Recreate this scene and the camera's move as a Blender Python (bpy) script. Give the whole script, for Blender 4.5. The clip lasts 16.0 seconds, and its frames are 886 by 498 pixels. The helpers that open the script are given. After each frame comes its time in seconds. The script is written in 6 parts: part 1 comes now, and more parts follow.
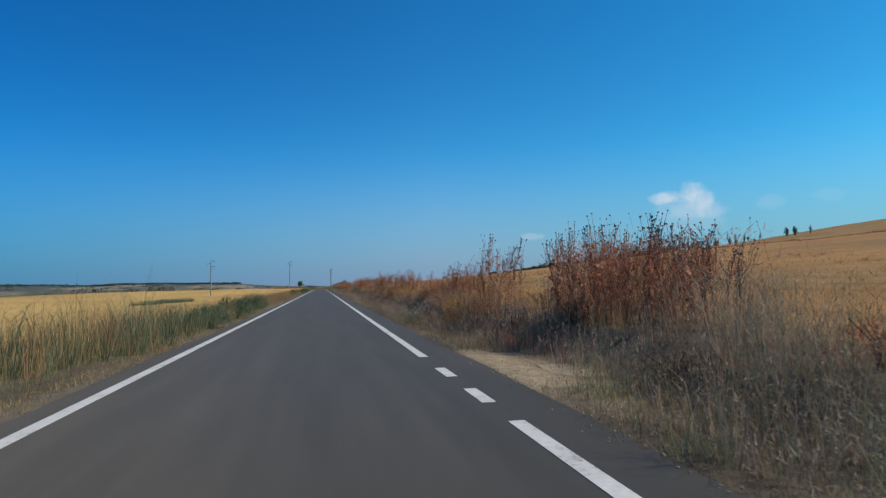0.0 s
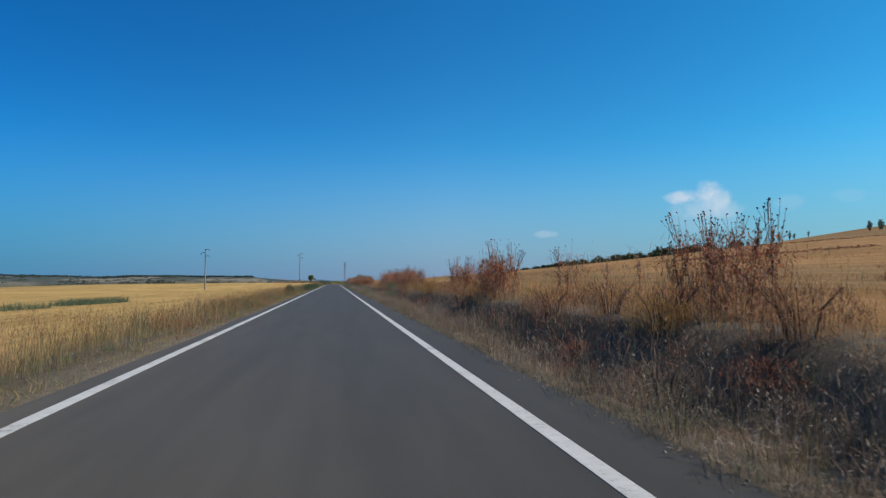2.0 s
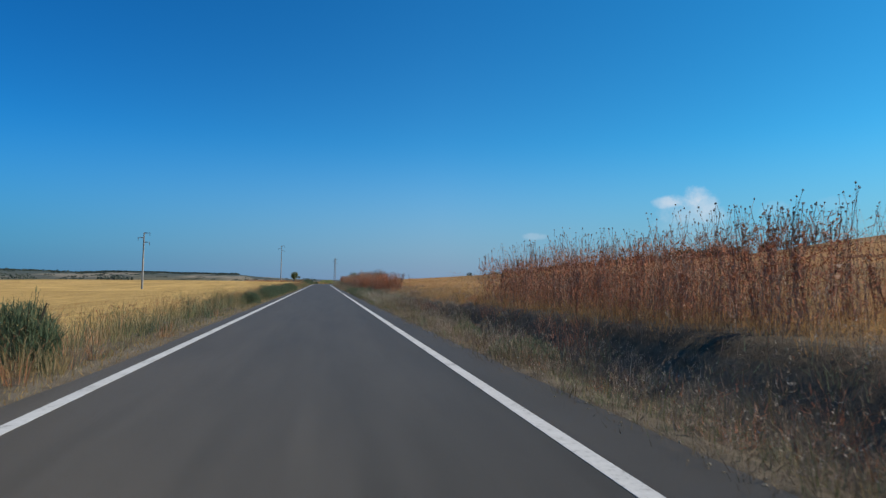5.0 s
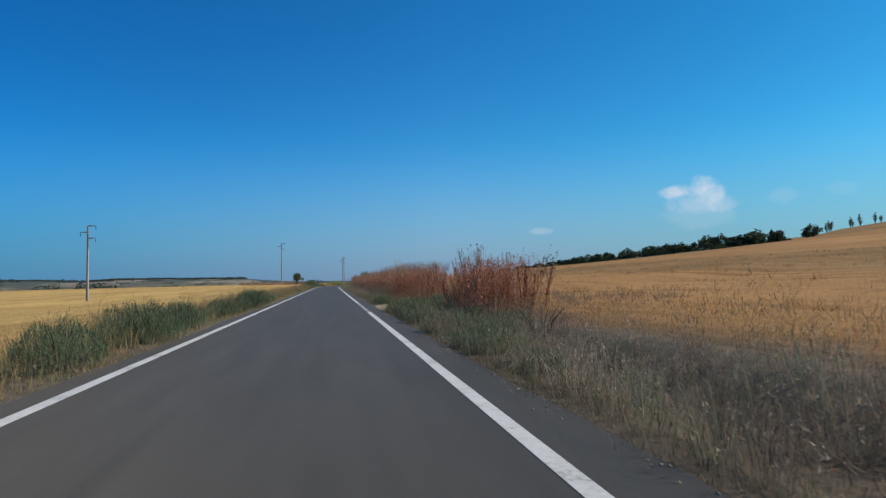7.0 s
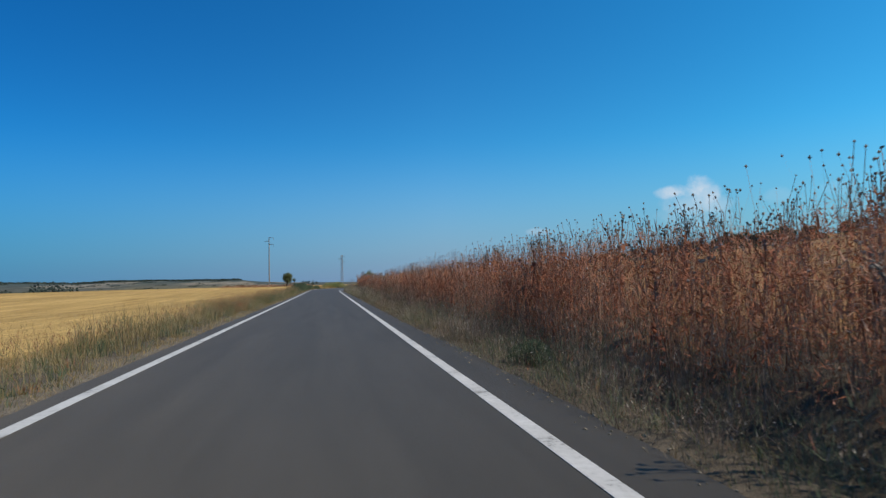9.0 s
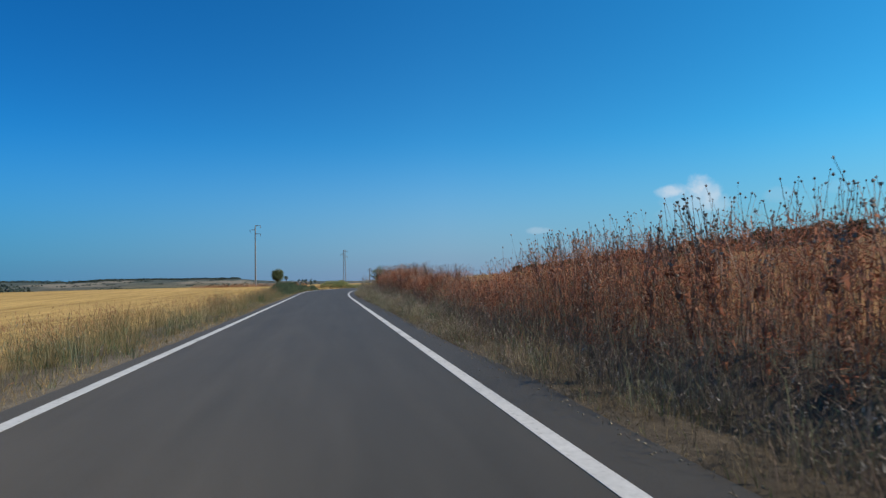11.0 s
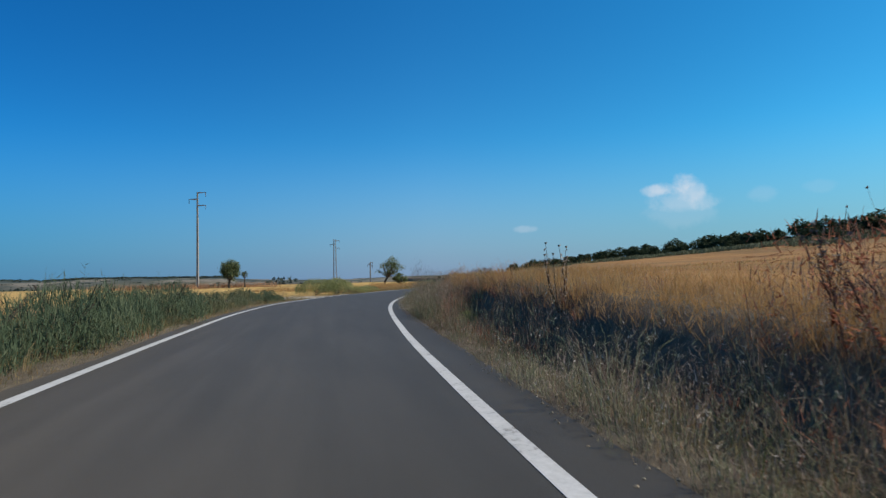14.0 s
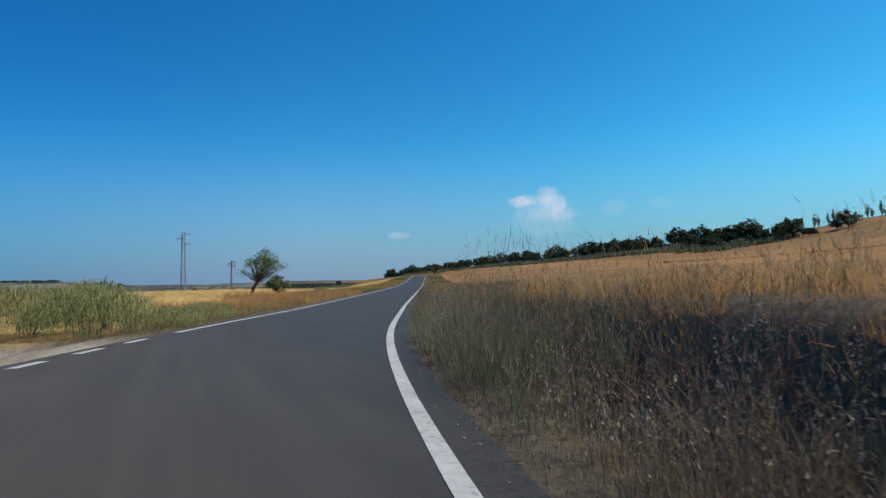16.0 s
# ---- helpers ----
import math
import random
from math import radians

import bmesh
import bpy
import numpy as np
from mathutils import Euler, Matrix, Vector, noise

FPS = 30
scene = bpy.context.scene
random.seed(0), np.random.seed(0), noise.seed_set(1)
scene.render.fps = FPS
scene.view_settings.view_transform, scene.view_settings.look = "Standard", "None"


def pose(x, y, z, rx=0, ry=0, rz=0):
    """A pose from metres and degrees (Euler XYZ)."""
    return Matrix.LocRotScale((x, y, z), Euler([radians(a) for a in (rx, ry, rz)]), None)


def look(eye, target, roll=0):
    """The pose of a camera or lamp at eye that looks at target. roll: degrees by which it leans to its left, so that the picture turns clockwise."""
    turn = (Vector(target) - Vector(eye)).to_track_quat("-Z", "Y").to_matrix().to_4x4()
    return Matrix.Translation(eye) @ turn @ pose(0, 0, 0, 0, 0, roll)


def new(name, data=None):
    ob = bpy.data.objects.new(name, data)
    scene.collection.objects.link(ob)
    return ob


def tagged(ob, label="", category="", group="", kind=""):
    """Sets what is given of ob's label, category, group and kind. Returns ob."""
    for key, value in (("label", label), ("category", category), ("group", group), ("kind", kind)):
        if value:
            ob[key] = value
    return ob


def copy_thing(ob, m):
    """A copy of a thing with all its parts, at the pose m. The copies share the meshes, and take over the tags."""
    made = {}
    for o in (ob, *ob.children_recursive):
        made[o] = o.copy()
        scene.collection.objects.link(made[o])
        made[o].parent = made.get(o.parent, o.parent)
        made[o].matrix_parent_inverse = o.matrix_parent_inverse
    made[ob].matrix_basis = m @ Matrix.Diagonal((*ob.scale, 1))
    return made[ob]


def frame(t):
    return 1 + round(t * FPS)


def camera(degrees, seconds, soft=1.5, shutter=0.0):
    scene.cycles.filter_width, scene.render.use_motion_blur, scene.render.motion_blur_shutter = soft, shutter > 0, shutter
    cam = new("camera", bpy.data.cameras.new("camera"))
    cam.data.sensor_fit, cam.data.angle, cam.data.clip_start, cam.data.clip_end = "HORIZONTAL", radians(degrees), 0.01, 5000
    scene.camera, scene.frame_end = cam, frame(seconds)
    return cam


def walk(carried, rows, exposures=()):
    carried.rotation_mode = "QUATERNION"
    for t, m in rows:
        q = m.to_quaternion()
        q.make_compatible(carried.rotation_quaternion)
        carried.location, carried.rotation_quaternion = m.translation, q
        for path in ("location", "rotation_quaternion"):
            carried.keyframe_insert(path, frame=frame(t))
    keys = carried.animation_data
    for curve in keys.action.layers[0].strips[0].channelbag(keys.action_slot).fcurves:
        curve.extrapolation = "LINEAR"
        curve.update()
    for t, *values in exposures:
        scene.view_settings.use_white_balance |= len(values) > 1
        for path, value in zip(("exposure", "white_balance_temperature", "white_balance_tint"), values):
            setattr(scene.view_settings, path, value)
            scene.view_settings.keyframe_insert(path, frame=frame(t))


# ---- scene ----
cam = camera(73.9, 16.0, 1.35, 0.035)
PATH = [
    (0, (0.505, 0.000, 1.449), (4.559, 19.549, 2.640), -1.05),
    (0.5, (0.597, 9.338, 1.405), (4.554, 28.917, 2.398), -0.88),
    (1, (0.615, 18.673, 1.370), (4.460, 38.265, 2.531), -0.25),
    (1.5, (0.611, 28.003, 1.402), (4.347, 47.617, 2.550), -0.66),
    (2, (0.546, 37.325, 1.404), (4.166, 56.965, 2.479), -0.22),
    (2.5, (0.430, 46.632, 1.377), (3.947, 66.291, 2.444), -0.53),
    (3, (0.282, 55.922, 1.363), (3.767, 75.584, 2.486), 0.11),
    (3.5, (0.098, 65.199, 1.352), (3.835, 84.806, 2.613), 0.55),
    (4, (0.107, 74.472, 1.386), (4.065, 94.045, 2.492), 0.86),
    (6.5, (0.822, 121.073, 1.414), (4.687, 140.667, 2.487), -0.18),
    (7, (0.855, 130.577, 1.394), (4.608, 150.195, 2.414), -1.14),
    (7.5, (0.787, 140.095, 1.387), (4.558, 159.704, 2.516), -1.05),
    (8, (0.725, 149.646, 1.406), (4.493, 169.261, 2.433), -1.28),
    (8.5, (0.665, 159.286, 1.416), (4.429, 178.900, 2.482), -0.87),
    (9, (0.647, 168.946, 1.405), (4.515, 188.541, 2.451), -1.36),
    (11.5, (0.670, 218.280, 1.361), (4.525, 237.879, 2.369), -1.33),
    (12, (0.641, 228.077, 1.379), (4.583, 247.659, 2.382), -1.29),
    (12.5, (0.622, 237.843, 1.410), (4.671, 257.406, 2.342), -1.02),
    (13, (0.641, 247.551, 1.378), (4.762, 267.093, 2.432), -0.63),
    (13.5, (0.800, 257.203, 1.399), (4.956, 276.727, 2.651), -0.71),
    (14, (1.165, 266.808, 1.394), (5.436, 286.323, 2.342), -1.35),
    (14.5, (1.624, 276.390, 1.393), (6.199, 295.828, 2.510), -0.85),
    (15, (2.445, 285.974, 1.388), (7.982, 305.152, 2.630), -0.87),
    (15.5, (3.643, 295.566, 1.400), (10.489, 314.322, 2.544), -1.41),
    (16, (5.544, 305.152, 1.395), (13.875, 323.303, 2.449), -1.11),
]
walk(cam, [(t, look(eye, target, roll)) for t, eye, target, roll in PATH])

# ---- world, sun ----
SUN_EL, SUN_AZ = radians(47), (0.97, -0.24)          # the sun stands to the right of the road
sun = new("sun", bpy.data.lights.new("sun", "SUN"))
sun.data.energy, sun.data.angle, sun.data.color = 4.2, radians(0.55), (1.0, 0.93, 0.82)
_s = Vector((SUN_AZ[0] * math.cos(SUN_EL), SUN_AZ[1] * math.cos(SUN_EL), math.sin(SUN_EL)))
sun.matrix_world = Matrix.Translation((60, 100, 80)) @ _s.to_track_quat("Z", "Y").to_matrix().to_4x4()

world = bpy.data.worlds.new("sky")
scene.world = world
world.use_nodes = True


def cloud_direction(az, el):
    """Unit direction from degrees to the right of the road's axis and degrees above the horizon."""
    a, e = radians(az), radians(el)
    return (math.sin(a) * math.cos(e), math.cos(a) * math.cos(e), math.sin(e))


def build_sky():
    nt = world.node_tree
    nt.nodes.clear()
    N, L = nt.nodes.new, nt.links.new
    out, bg = N("ShaderNodeOutputWorld"), N("ShaderNodeBackground")
    sky = N("ShaderNodeTexSky")
    sky.sky_type, sky.sun_disc = "NISHITA", False
    sky.sun_elevation = SUN_EL
    sky.sun_rotation = math.atan2(SUN_AZ[0], SUN_AZ[1])
    sky.altitude, sky.air_density, sky.dust_density, sky.ozone_density = 800, 1.0, 0.35, 3.0
    deepen = N("ShaderNodeMixRGB")
    deepen.blend_type = "MULTIPLY"
    deepen.inputs[0].default_value = 1.0
    deepen.inputs[2].default_value = SKY_TINT
    rich = N("ShaderNodeHueSaturation")
    rich.inputs["Saturation"].default_value = SKY_SAT
    L(sky.outputs[0], rich.inputs["Color"])
    L(rich.outputs[0], deepen.inputs[1])
    coord = N("ShaderNodeTexCoord")
    noise_a, noise_b = N("ShaderNodeTexNoise"), N("ShaderNodeTexNoise")
    noise_a.inputs["Scale"].default_value, noise_a.inputs["Detail"].default_value = 30, 9
    noise_a.inputs["Roughness"].default_value = 0.62
    noise_b.inputs["Scale"].default_value, noise_b.inputs["Detail"].default_value = 11, 3
    L(coord.outputs["Generated"], noise_a.inputs["Vector"])
    L(coord.outputs["Generated"], noise_b.inputs["Vector"])
    # dusty haze low over the land
    sep = N("ShaderNodeSeparateXYZ")
    L(coord.outputs["Generated"], sep.inputs[0])
    low = N("ShaderNodeMapRange")
    low.interpolation_type = "SMOOTHSTEP"
    low.inputs["From Min"].default_value, low.inputs["From Max"].default_value = -0.02, HAZE_TOP
    low.inputs["To Min"].default_value, low.inputs["To Max"].default_value = 0.92, 0.0
    L(sep.outputs["Z"], low.inputs["Value"])
    hazy = N("ShaderNodeMixRGB")
    L(low.outputs[0], hazy.inputs[0])
    L(deepen.outputs[0], hazy.inputs[1])
    hazy.inputs[2].default_value = HAZE
    # deeper blue away from the sun, paler towards its side
    aside = N("ShaderNodeVectorMath")
    aside.operation = "DOT_PRODUCT"
    L(coord.outputs["Generated"], aside.inputs[0])
    aside.inputs[1].default_value = (SUN_AZ[0] / 2, SUN_AZ[1] / 2, 0)
    shift = N("ShaderNodeMath")
    shift.inputs[1].default_value = 0.5
    L(aside.outputs["Value"], shift.inputs[0])
    sides = N("ShaderNodeValToRGB")
    while len(sides.color_ramp.elements) < len(SKY_SIDES):
        sides.color_ramp.elements.new(0.5)
    for e, (at, col) in zip(sides.color_ramp.elements, SKY_SIDES):
        e.position, e.color = at, (*col, 1)
    L(shift.outputs[0], sides.inputs[0])
    lit = N("ShaderNodeMixRGB")
    lit.blend_type = "MULTIPLY"
    lit.inputs[0].default_value = 1.0
    L(hazy.outputs[0], lit.inputs[1])
    L(sides.outputs[0], lit.inputs[2])
    last = lit.outputs[0]
    # azimuth, elevation, half width and half height in degrees, thickness
    for az, el, w, h, thick in CLOUDS:
        d = Vector(cloud_direction(az, el))
        side = Vector((d.y, -d.x, 0)).normalized()
        up = side.cross(d)
        parts = []
        for axis, half in ((side, w), (up, h)):
            dot = N("ShaderNodeVectorMath")
            dot.operation = "DOT_PRODUCT"
            L(coord.outputs["Generated"], dot.inputs[0])
            dot.inputs[1].default_value = axis / math.tan(radians(half))
            sq = N("ShaderNodeMath")
            sq.operation = "POWER"
            absn = N("ShaderNodeMath")
            absn.operation = "ABSOLUTE"
            L(dot.outputs["Value"], absn.inputs[0])
            L(absn.outputs[0], sq.inputs[0])
            sq.inputs[1].default_value = 2.0
            parts.append(sq)
        front = N("ShaderNodeVectorMath")
        front.operation = "DOT_PRODUCT"
        L(coord.outputs["Generated"], front.inputs[0])
        front.inputs[1].default_value = d
        ahead = N("ShaderNodeMath")
        ahead.operation = "GREATER_THAN"
        L(front.outputs["Value"], ahead.inputs[0])
        ahead.inputs[1].default_value = 0.5
        r2 = N("ShaderNodeMath")
        r2.operation = "ADD"
        L(parts[0].outputs[0], r2.inputs[0])
        L(parts[1].outputs[0], r2.inputs[1])
        # noise minus distance
        mul = N("ShaderNodeMath")
        mul.operation = "MULTIPLY_ADD"
        L(noise_a.outputs["Fac"], mul.inputs[0])
        mul.inputs[1].default_value = 2.6
        mul.inputs[2].default_value = -0.42
        sub = N("ShaderNodeMath")
        sub.operation = "SUBTRACT"
        L(mul.outputs[0], sub.inputs[0])
        L(r2.outputs[0], sub.inputs[1])
        soft = N("ShaderNodeMapRange")
        soft.interpolation_type = "SMOOTHSTEP"
        soft.inputs["From Min"].default_value, soft.inputs["From Max"].default_value = -0.25, 0.75
        soft.inputs["To Min"].default_value, soft.inputs["To Max"].default_value = 0.0, thick
        L(sub.outputs[0], soft.inputs["Value"])
        gate = N("ShaderNodeMath")
        gate.operation = "MULTIPLY"
        L(soft.outputs["Result"], gate.inputs[0])
        L(ahead.outputs[0], gate.inputs[1])
        mix = N("ShaderNodeMixRGB")
        L(gate.outputs[0], mix.inputs[0])
        L(last, mix.inputs[1])
        mix.inputs[2].default_value = CLOUD_WHITE
        last = mix.outputs[0]
    L(last, bg.inputs[0])
    bg.inputs[1].default_value = SKY_STRENGTH
    L(bg.outputs[0], out.inputs[0])


SKY_STRENGTH, SKY_SAT = 0.11, 1.35
SKY_SIDES = [(0.18, (0.45, 0.79, 0.92)), (0.475, (1.25, 1.10, 1.05)), (0.70, (1.2, 1.18, 1.03)), (0.865, (1.35, 1.27, 1.06))]
HAZE_TOP, HAZE = 0.24, (1.5, 2.3, 4.1, 1.0)
SKY_TINT = (0.43, 1.07, 1.18, 1.0)
CLOUD_WHITE = (6.0, 6.6, 7.4, 1.0)
CLOUDS = [(34.8, 7.95, 1.3, 0.95, 0.52), (35.6, 7.1, 1.5, 1.0, 0.42), (36.5, 6.3, 1.5, 0.9, 0.28), (33.6, 7.5, 1.8, 0.75, 0.48), (32.3, 7.4, 1.5, 0.6, 0.38), (34.2, 6.6, 2.8, 1.3, 0.28), (34.6, 5.3, 3.4, 1.6, 0.13), (20.3, 4.4, 1.2, 0.42, 0.24), (41.0, 6.4, 1.3, 0.8, 0.11), (45.3, 6.7, 1.5, 0.6, 0.07)]
build_sky()


# ---- materials ----
def material(name, rough=0.9):
    m = bpy.data.materials.new(name)
    m.use_nodes = True
    b = m.node_tree.nodes["Principled BSDF"]
    b.inputs["Roughness"].default_value = rough
    b.inputs["Specular IOR Level"].default_value = 0.08
    return m, m.node_tree.nodes, m.node_tree.links, b


def ramp(nodes, stops):
    r = nodes.new("ShaderNodeValToRGB")
    while len(r.color_ramp.elements) < len(stops):
        r.color_ramp.elements.new(0.5)
    for e, (at, col) in zip(r.color_ramp.elements, stops):
        e.position, e.color = at, (*col, 1)
    return r


def noise_tex(nodes, links, scale, detail=4.0, rough=0.55, stretch=None):
    n = nodes.new("ShaderNodeTexNoise")
    n.inputs["Scale"].default_value, n.inputs["Detail"].default_value, n.inputs["Roughness"].default_value = scale, detail, rough
    g = nodes.new("ShaderNodeTexCoord")
    if stretch:
        mp = nodes.new("ShaderNodeMapping")
        mp.inputs["Scale"].default_value = stretch
        links.new(g.outputs["Object"], mp.inputs["Vector"])
        links.new(mp.outputs[0], n.inputs["Vector"])
    else:
        links.new(g.outputs["Object"], n.inputs["Vector"])
    return n


def mixed(nodes, links, fac, a, b, mode="MIX"):
    m = nodes.new("ShaderNodeMixRGB")
    m.blend_type = mode
    for i, v in enumerate((fac, a, b)):
        if isinstance(v, (int, float)):
            m.inputs[i].default_value = v
        elif isinstance(v, tuple):
            m.inputs[i].default_value = (*v, 1)
        else:
            links.new(v, m.inputs[i])
    return m.outputs[0]


def bumped(nodes, links, b, height, strength=0.3, distance=0.01):
    bump = nodes.new("ShaderNodeBump")
    bump.inputs["Strength"].default_value, bump.inputs["Distance"].default_value = strength, distance
    links.new(height, bump.inputs["Height"])
    links.new(bump.outputs[0], b.inputs["Normal"])


def grass_material(name, colours, patch_scale=0.35, translucent=0.35, patch=None):
    """Blades: each takes its own colour, drifting from patch to patch."""
    m, nodes, links, b = material(name, 0.75)
    geo = nodes.new("ShaderNodeNewGeometry")
    big = noise_tex(nodes, links, patch_scale, 2)
    add = nodes.new("ShaderNodeMath")
    add.operation = "MULTIPLY_ADD"
    links.new(geo.outputs["Random Per Island"], add.inputs[0])
    add.inputs[1].default_value = 0.55
    shift = nodes.new("ShaderNodeMapRange")
    shift.inputs["From Min"].default_value, shift.inputs["From Max"].default_value = 0.3, 0.7
    shift.inputs["To Min"].default_value, shift.inputs["To Max"].default_value = 0.0, 0.45
    links.new(big.outputs["Fac"], shift.inputs["Value"])
    links.new(shift.outputs[0], add.inputs[2])
    r = ramp(nodes, colours)
    links.new(add.outputs[0], r.inputs[0])
    links.new(r.outputs[0], b.inputs["Base Color"])
    # thin leaves share the light of their tuft: normals lean upwards
    up = nodes.new("ShaderNodeVectorMath")
    up.operation = "MULTIPLY_ADD"
    links.new(geo.outputs["Normal"], up.inputs[0])
    up.inputs[1].default_value, up.inputs[2].default_value = (0.62, 0.62, 0.62), (0.0, 0.0, 0.45)
    unit = nodes.new("ShaderNodeVectorMath")
    unit.operation = "NORMALIZE"
    links.new(up.outputs[0], unit.inputs[0])
    links.new(unit.outputs[0], b.inputs["Normal"])
    tr = nodes.new("ShaderNodeBsdfTranslucent")
    links.new(r.outputs[0], tr.inputs["Color"])
    mx = nodes.new("ShaderNodeMixShader")
    mx.inputs[0].default_value = translucent
    links.new(b.outputs[0], mx.inputs[1])
    links.new(tr.outputs[0], mx.inputs[2])
    links.new(mx.outputs[0], nodes["Material Output"].inputs["Surface"])
    return m


def asphalt_material():
    m, nodes, links, b = material("asphalt", 0.62)
    b.inputs["Specular IOR Level"].default_value = 0.2
    b.inputs["Diffuse Roughness"].default_value = 0.8
    fine = noise_tex(nodes, links, 90, 5, 0.7)
    mid = noise_tex(nodes, links, 2.2, 5, 0.6, (1.0, 0.10, 1.0))
    tracks = noise_tex(nodes, links, 1.0, 4, 0.6, (1.1, 0.03, 1.0))
    r = ramp(nodes, [(0.3, (0.068, 0.057, 0.042)), (0.7, (0.087, 0.073, 0.055))])
    links.new(mid.outputs["Fac"], r.inputs[0])
    r2 = ramp(nodes, [(0.35, (0.92, 0.92, 0.92)), (0.65, (1.07, 1.065, 1.06))])
    links.new(tracks.outputs["Fac"], r2.inputs[0])
    c = mixed(nodes, links, 1.0, r.outputs[0], r2.outputs[0], "MULTIPLY")
    r3 = ramp(nodes, [(0.3, (0.72, 0.72, 0.72)), (0.7, (1.3, 1.3, 1.3))])
    links.new(fine.outputs["Fac"], r3.inputs[0])
    c = mixed(nodes, links, 1.0, c, r3.outputs[0], "MULTIPLY")
    links.new(c, b.inputs["Base Color"])
    bumped(nodes, links, b, fine.outputs["Fac"], 0.5, 0.008)
    return m


def paint_material():
    m, nodes, links, b = material("road_paint", 0.7)
    n = noise_tex(nodes, links, 14, 6, 0.7)
    wear = noise_tex(nodes, links, 1.2, 3, 0.6)
    mul = nodes.new("ShaderNodeMath")
    mul.operation = "MULTIPLY"
    links.new(n.outputs["Fac"], mul.inputs[0])
    links.new(wear.outputs["Fac"], mul.inputs[1])
    r = ramp(nodes, [(0.14, (0.25, 0.235, 0.21)), (0.20, (0.47, 0.45, 0.41)), (0.45, (0.60, 0.575, 0.53))])
    links.new(mul.outputs[0], r.inputs[0])
    links.new(r.outputs[0], b.inputs["Base Color"])
    bumped(nodes, links, b, n.outputs["Fac"], 0.2, 0.004)
    return m


def ground_material():
    m, nodes, links, b = material("soil_and_fields", 0.95)
    att = nodes.new("ShaderNodeVertexColor")
    att.layer_name = "land"
    fine = noise_tex(nodes, links, 3.2, 9, 0.75)
    broad = noise_tex(nodes, links, 0.035, 5, 0.6)
    rows_ = noise_tex(nodes, links, 1.0, 5, 0.65, (0.9, 0.04, 0.5))
    r1 = ramp(nodes, [(0.30, (0.64, 0.61, 0.57)), (0.5, (0.97, 0.97, 0.97)), (0.70, (1.28, 1.28, 1.26))])
    links.new(fine.outputs["Fac"], r1.inputs[0])
    r2 = ramp(nodes, [(0.3, (0.80, 0.78, 0.74)), (0.7, (1.16, 1.16, 1.14))])
    links.new(broad.outputs["Fac"], r2.inputs[0])
    r3 = ramp(nodes, [(0.32, (0.66, 0.62, 0.56)), (0.5, (1.0, 1.0, 1.0)), (0.68, (1.2, 1.2, 1.18))])
    links.new(rows_.outputs["Fac"], r3.inputs[0])
    c = mixed(nodes, links, 1.0, att.outputs["Color"], r1.outputs[0], "MULTIPLY")
    c = mixed(nodes, links, 1.0, c, r2.outputs[0], "MULTIPLY")
    c = mixed(nodes, links, 1.0, c, r3.outputs[0], "MULTIPLY")
    links.new(c, b.inputs["Base Color"])
    bumped(nodes, links, b, fine.outputs["Fac"], 0.8, 0.08)
    return m


def plain_material(name, lo, hi, scale=6.0, rough=0.8, bump=0.3, dist=0.01, stretch=None):
    m, nodes, links, b = material(name, rough)
    n = noise_tex(nodes, links, scale, 6, 0.65, stretch)
    big = noise_tex(nodes, links, scale * 0.13, 3, 0.5)
    r = ramp(nodes, [(0.3, lo), (0.7, hi)])
    links.new(n.outputs["Fac"], r.inputs[0])
    r2 = ramp(nodes, [(0.3, (0.82, 0.82, 0.82)), (0.7, (1.15, 1.15, 1.15))])
    links.new(big.outputs["Fac"], r2.inputs[0])
    links.new(mixed(nodes, links, 1.0, r.outputs[0], r2.outputs[0], "MULTIPLY"), b.inputs["Base Color"])
    bumped(nodes, links, b, n.outputs["Fac"], bump, dist)
    return m


STRAW = [(0.0, (0.20, 0.12, 0.05)), (0.35, (0.34, 0.22, 0.09)), (0.7, (0.46, 0.33, 0.15)), (1.0, (0.55, 0.44, 0.25))]
M_ASPHALT, M_PAINT, M_GROUND = asphalt_material(), paint_material(), ground_material()
M_VERGE = grass_material("verge_grass", [(0.0, (0.085, 0.08, 0.03)), (0.3, (0.17, 0.13, 0.055)), (0.6, (0.30, 0.21, 0.095)), (1.0, (0.46, 0.36, 0.20))])
M_GREEN = grass_material("green_grass", [(0.0, (0.055, 0.085, 0.026)), (0.45, (0.115, 0.14, 0.045)), (0.8, (0.24, 0.22, 0.085)), (1.0, (0.42, 0.34, 0.15))])
M_STRAW = grass_material("straw", STRAW, 0.08, 0.5)
M_DRY = grass_material("dry_weeds", [(0.0, (0.10, 0.064, 0.045)), (0.4, (0.19, 0.124, 0.086)), (0.75, (0.30, 0.208, 0.148)), (1.0, (0.48, 0.385, 0.285))], 0.5, 0.3)
M_AWN = grass_material("silvery_awns", [(0.0, (0.14, 0.09, 0.062)), (0.4, (0.27, 0.185, 0.128)), (0.8, (0.44, 0.335, 0.245)), (1.0, (0.63, 0.54, 0.42))], 0.5, 0.35)
M_SAGE = grass_material("sage_weeds", [(0.0, (0.11, 0.11, 0.06)), (0.4, (0.19, 0.185, 0.10)), (0.8, (0.31, 0.295, 0.175)), (1.0, (0.50, 0.46, 0.32))], 0.5, 0.35)
M_TAN = grass_material("tan_weeds", [(0.0, (0.082, 0.062, 0.040)), (0.4, (0.145, 0.108, 0.066)), (0.75, (0.235, 0.175, 0.108)), (1.0, (0.42, 0.34, 0.225))], 0.5, 0.3)
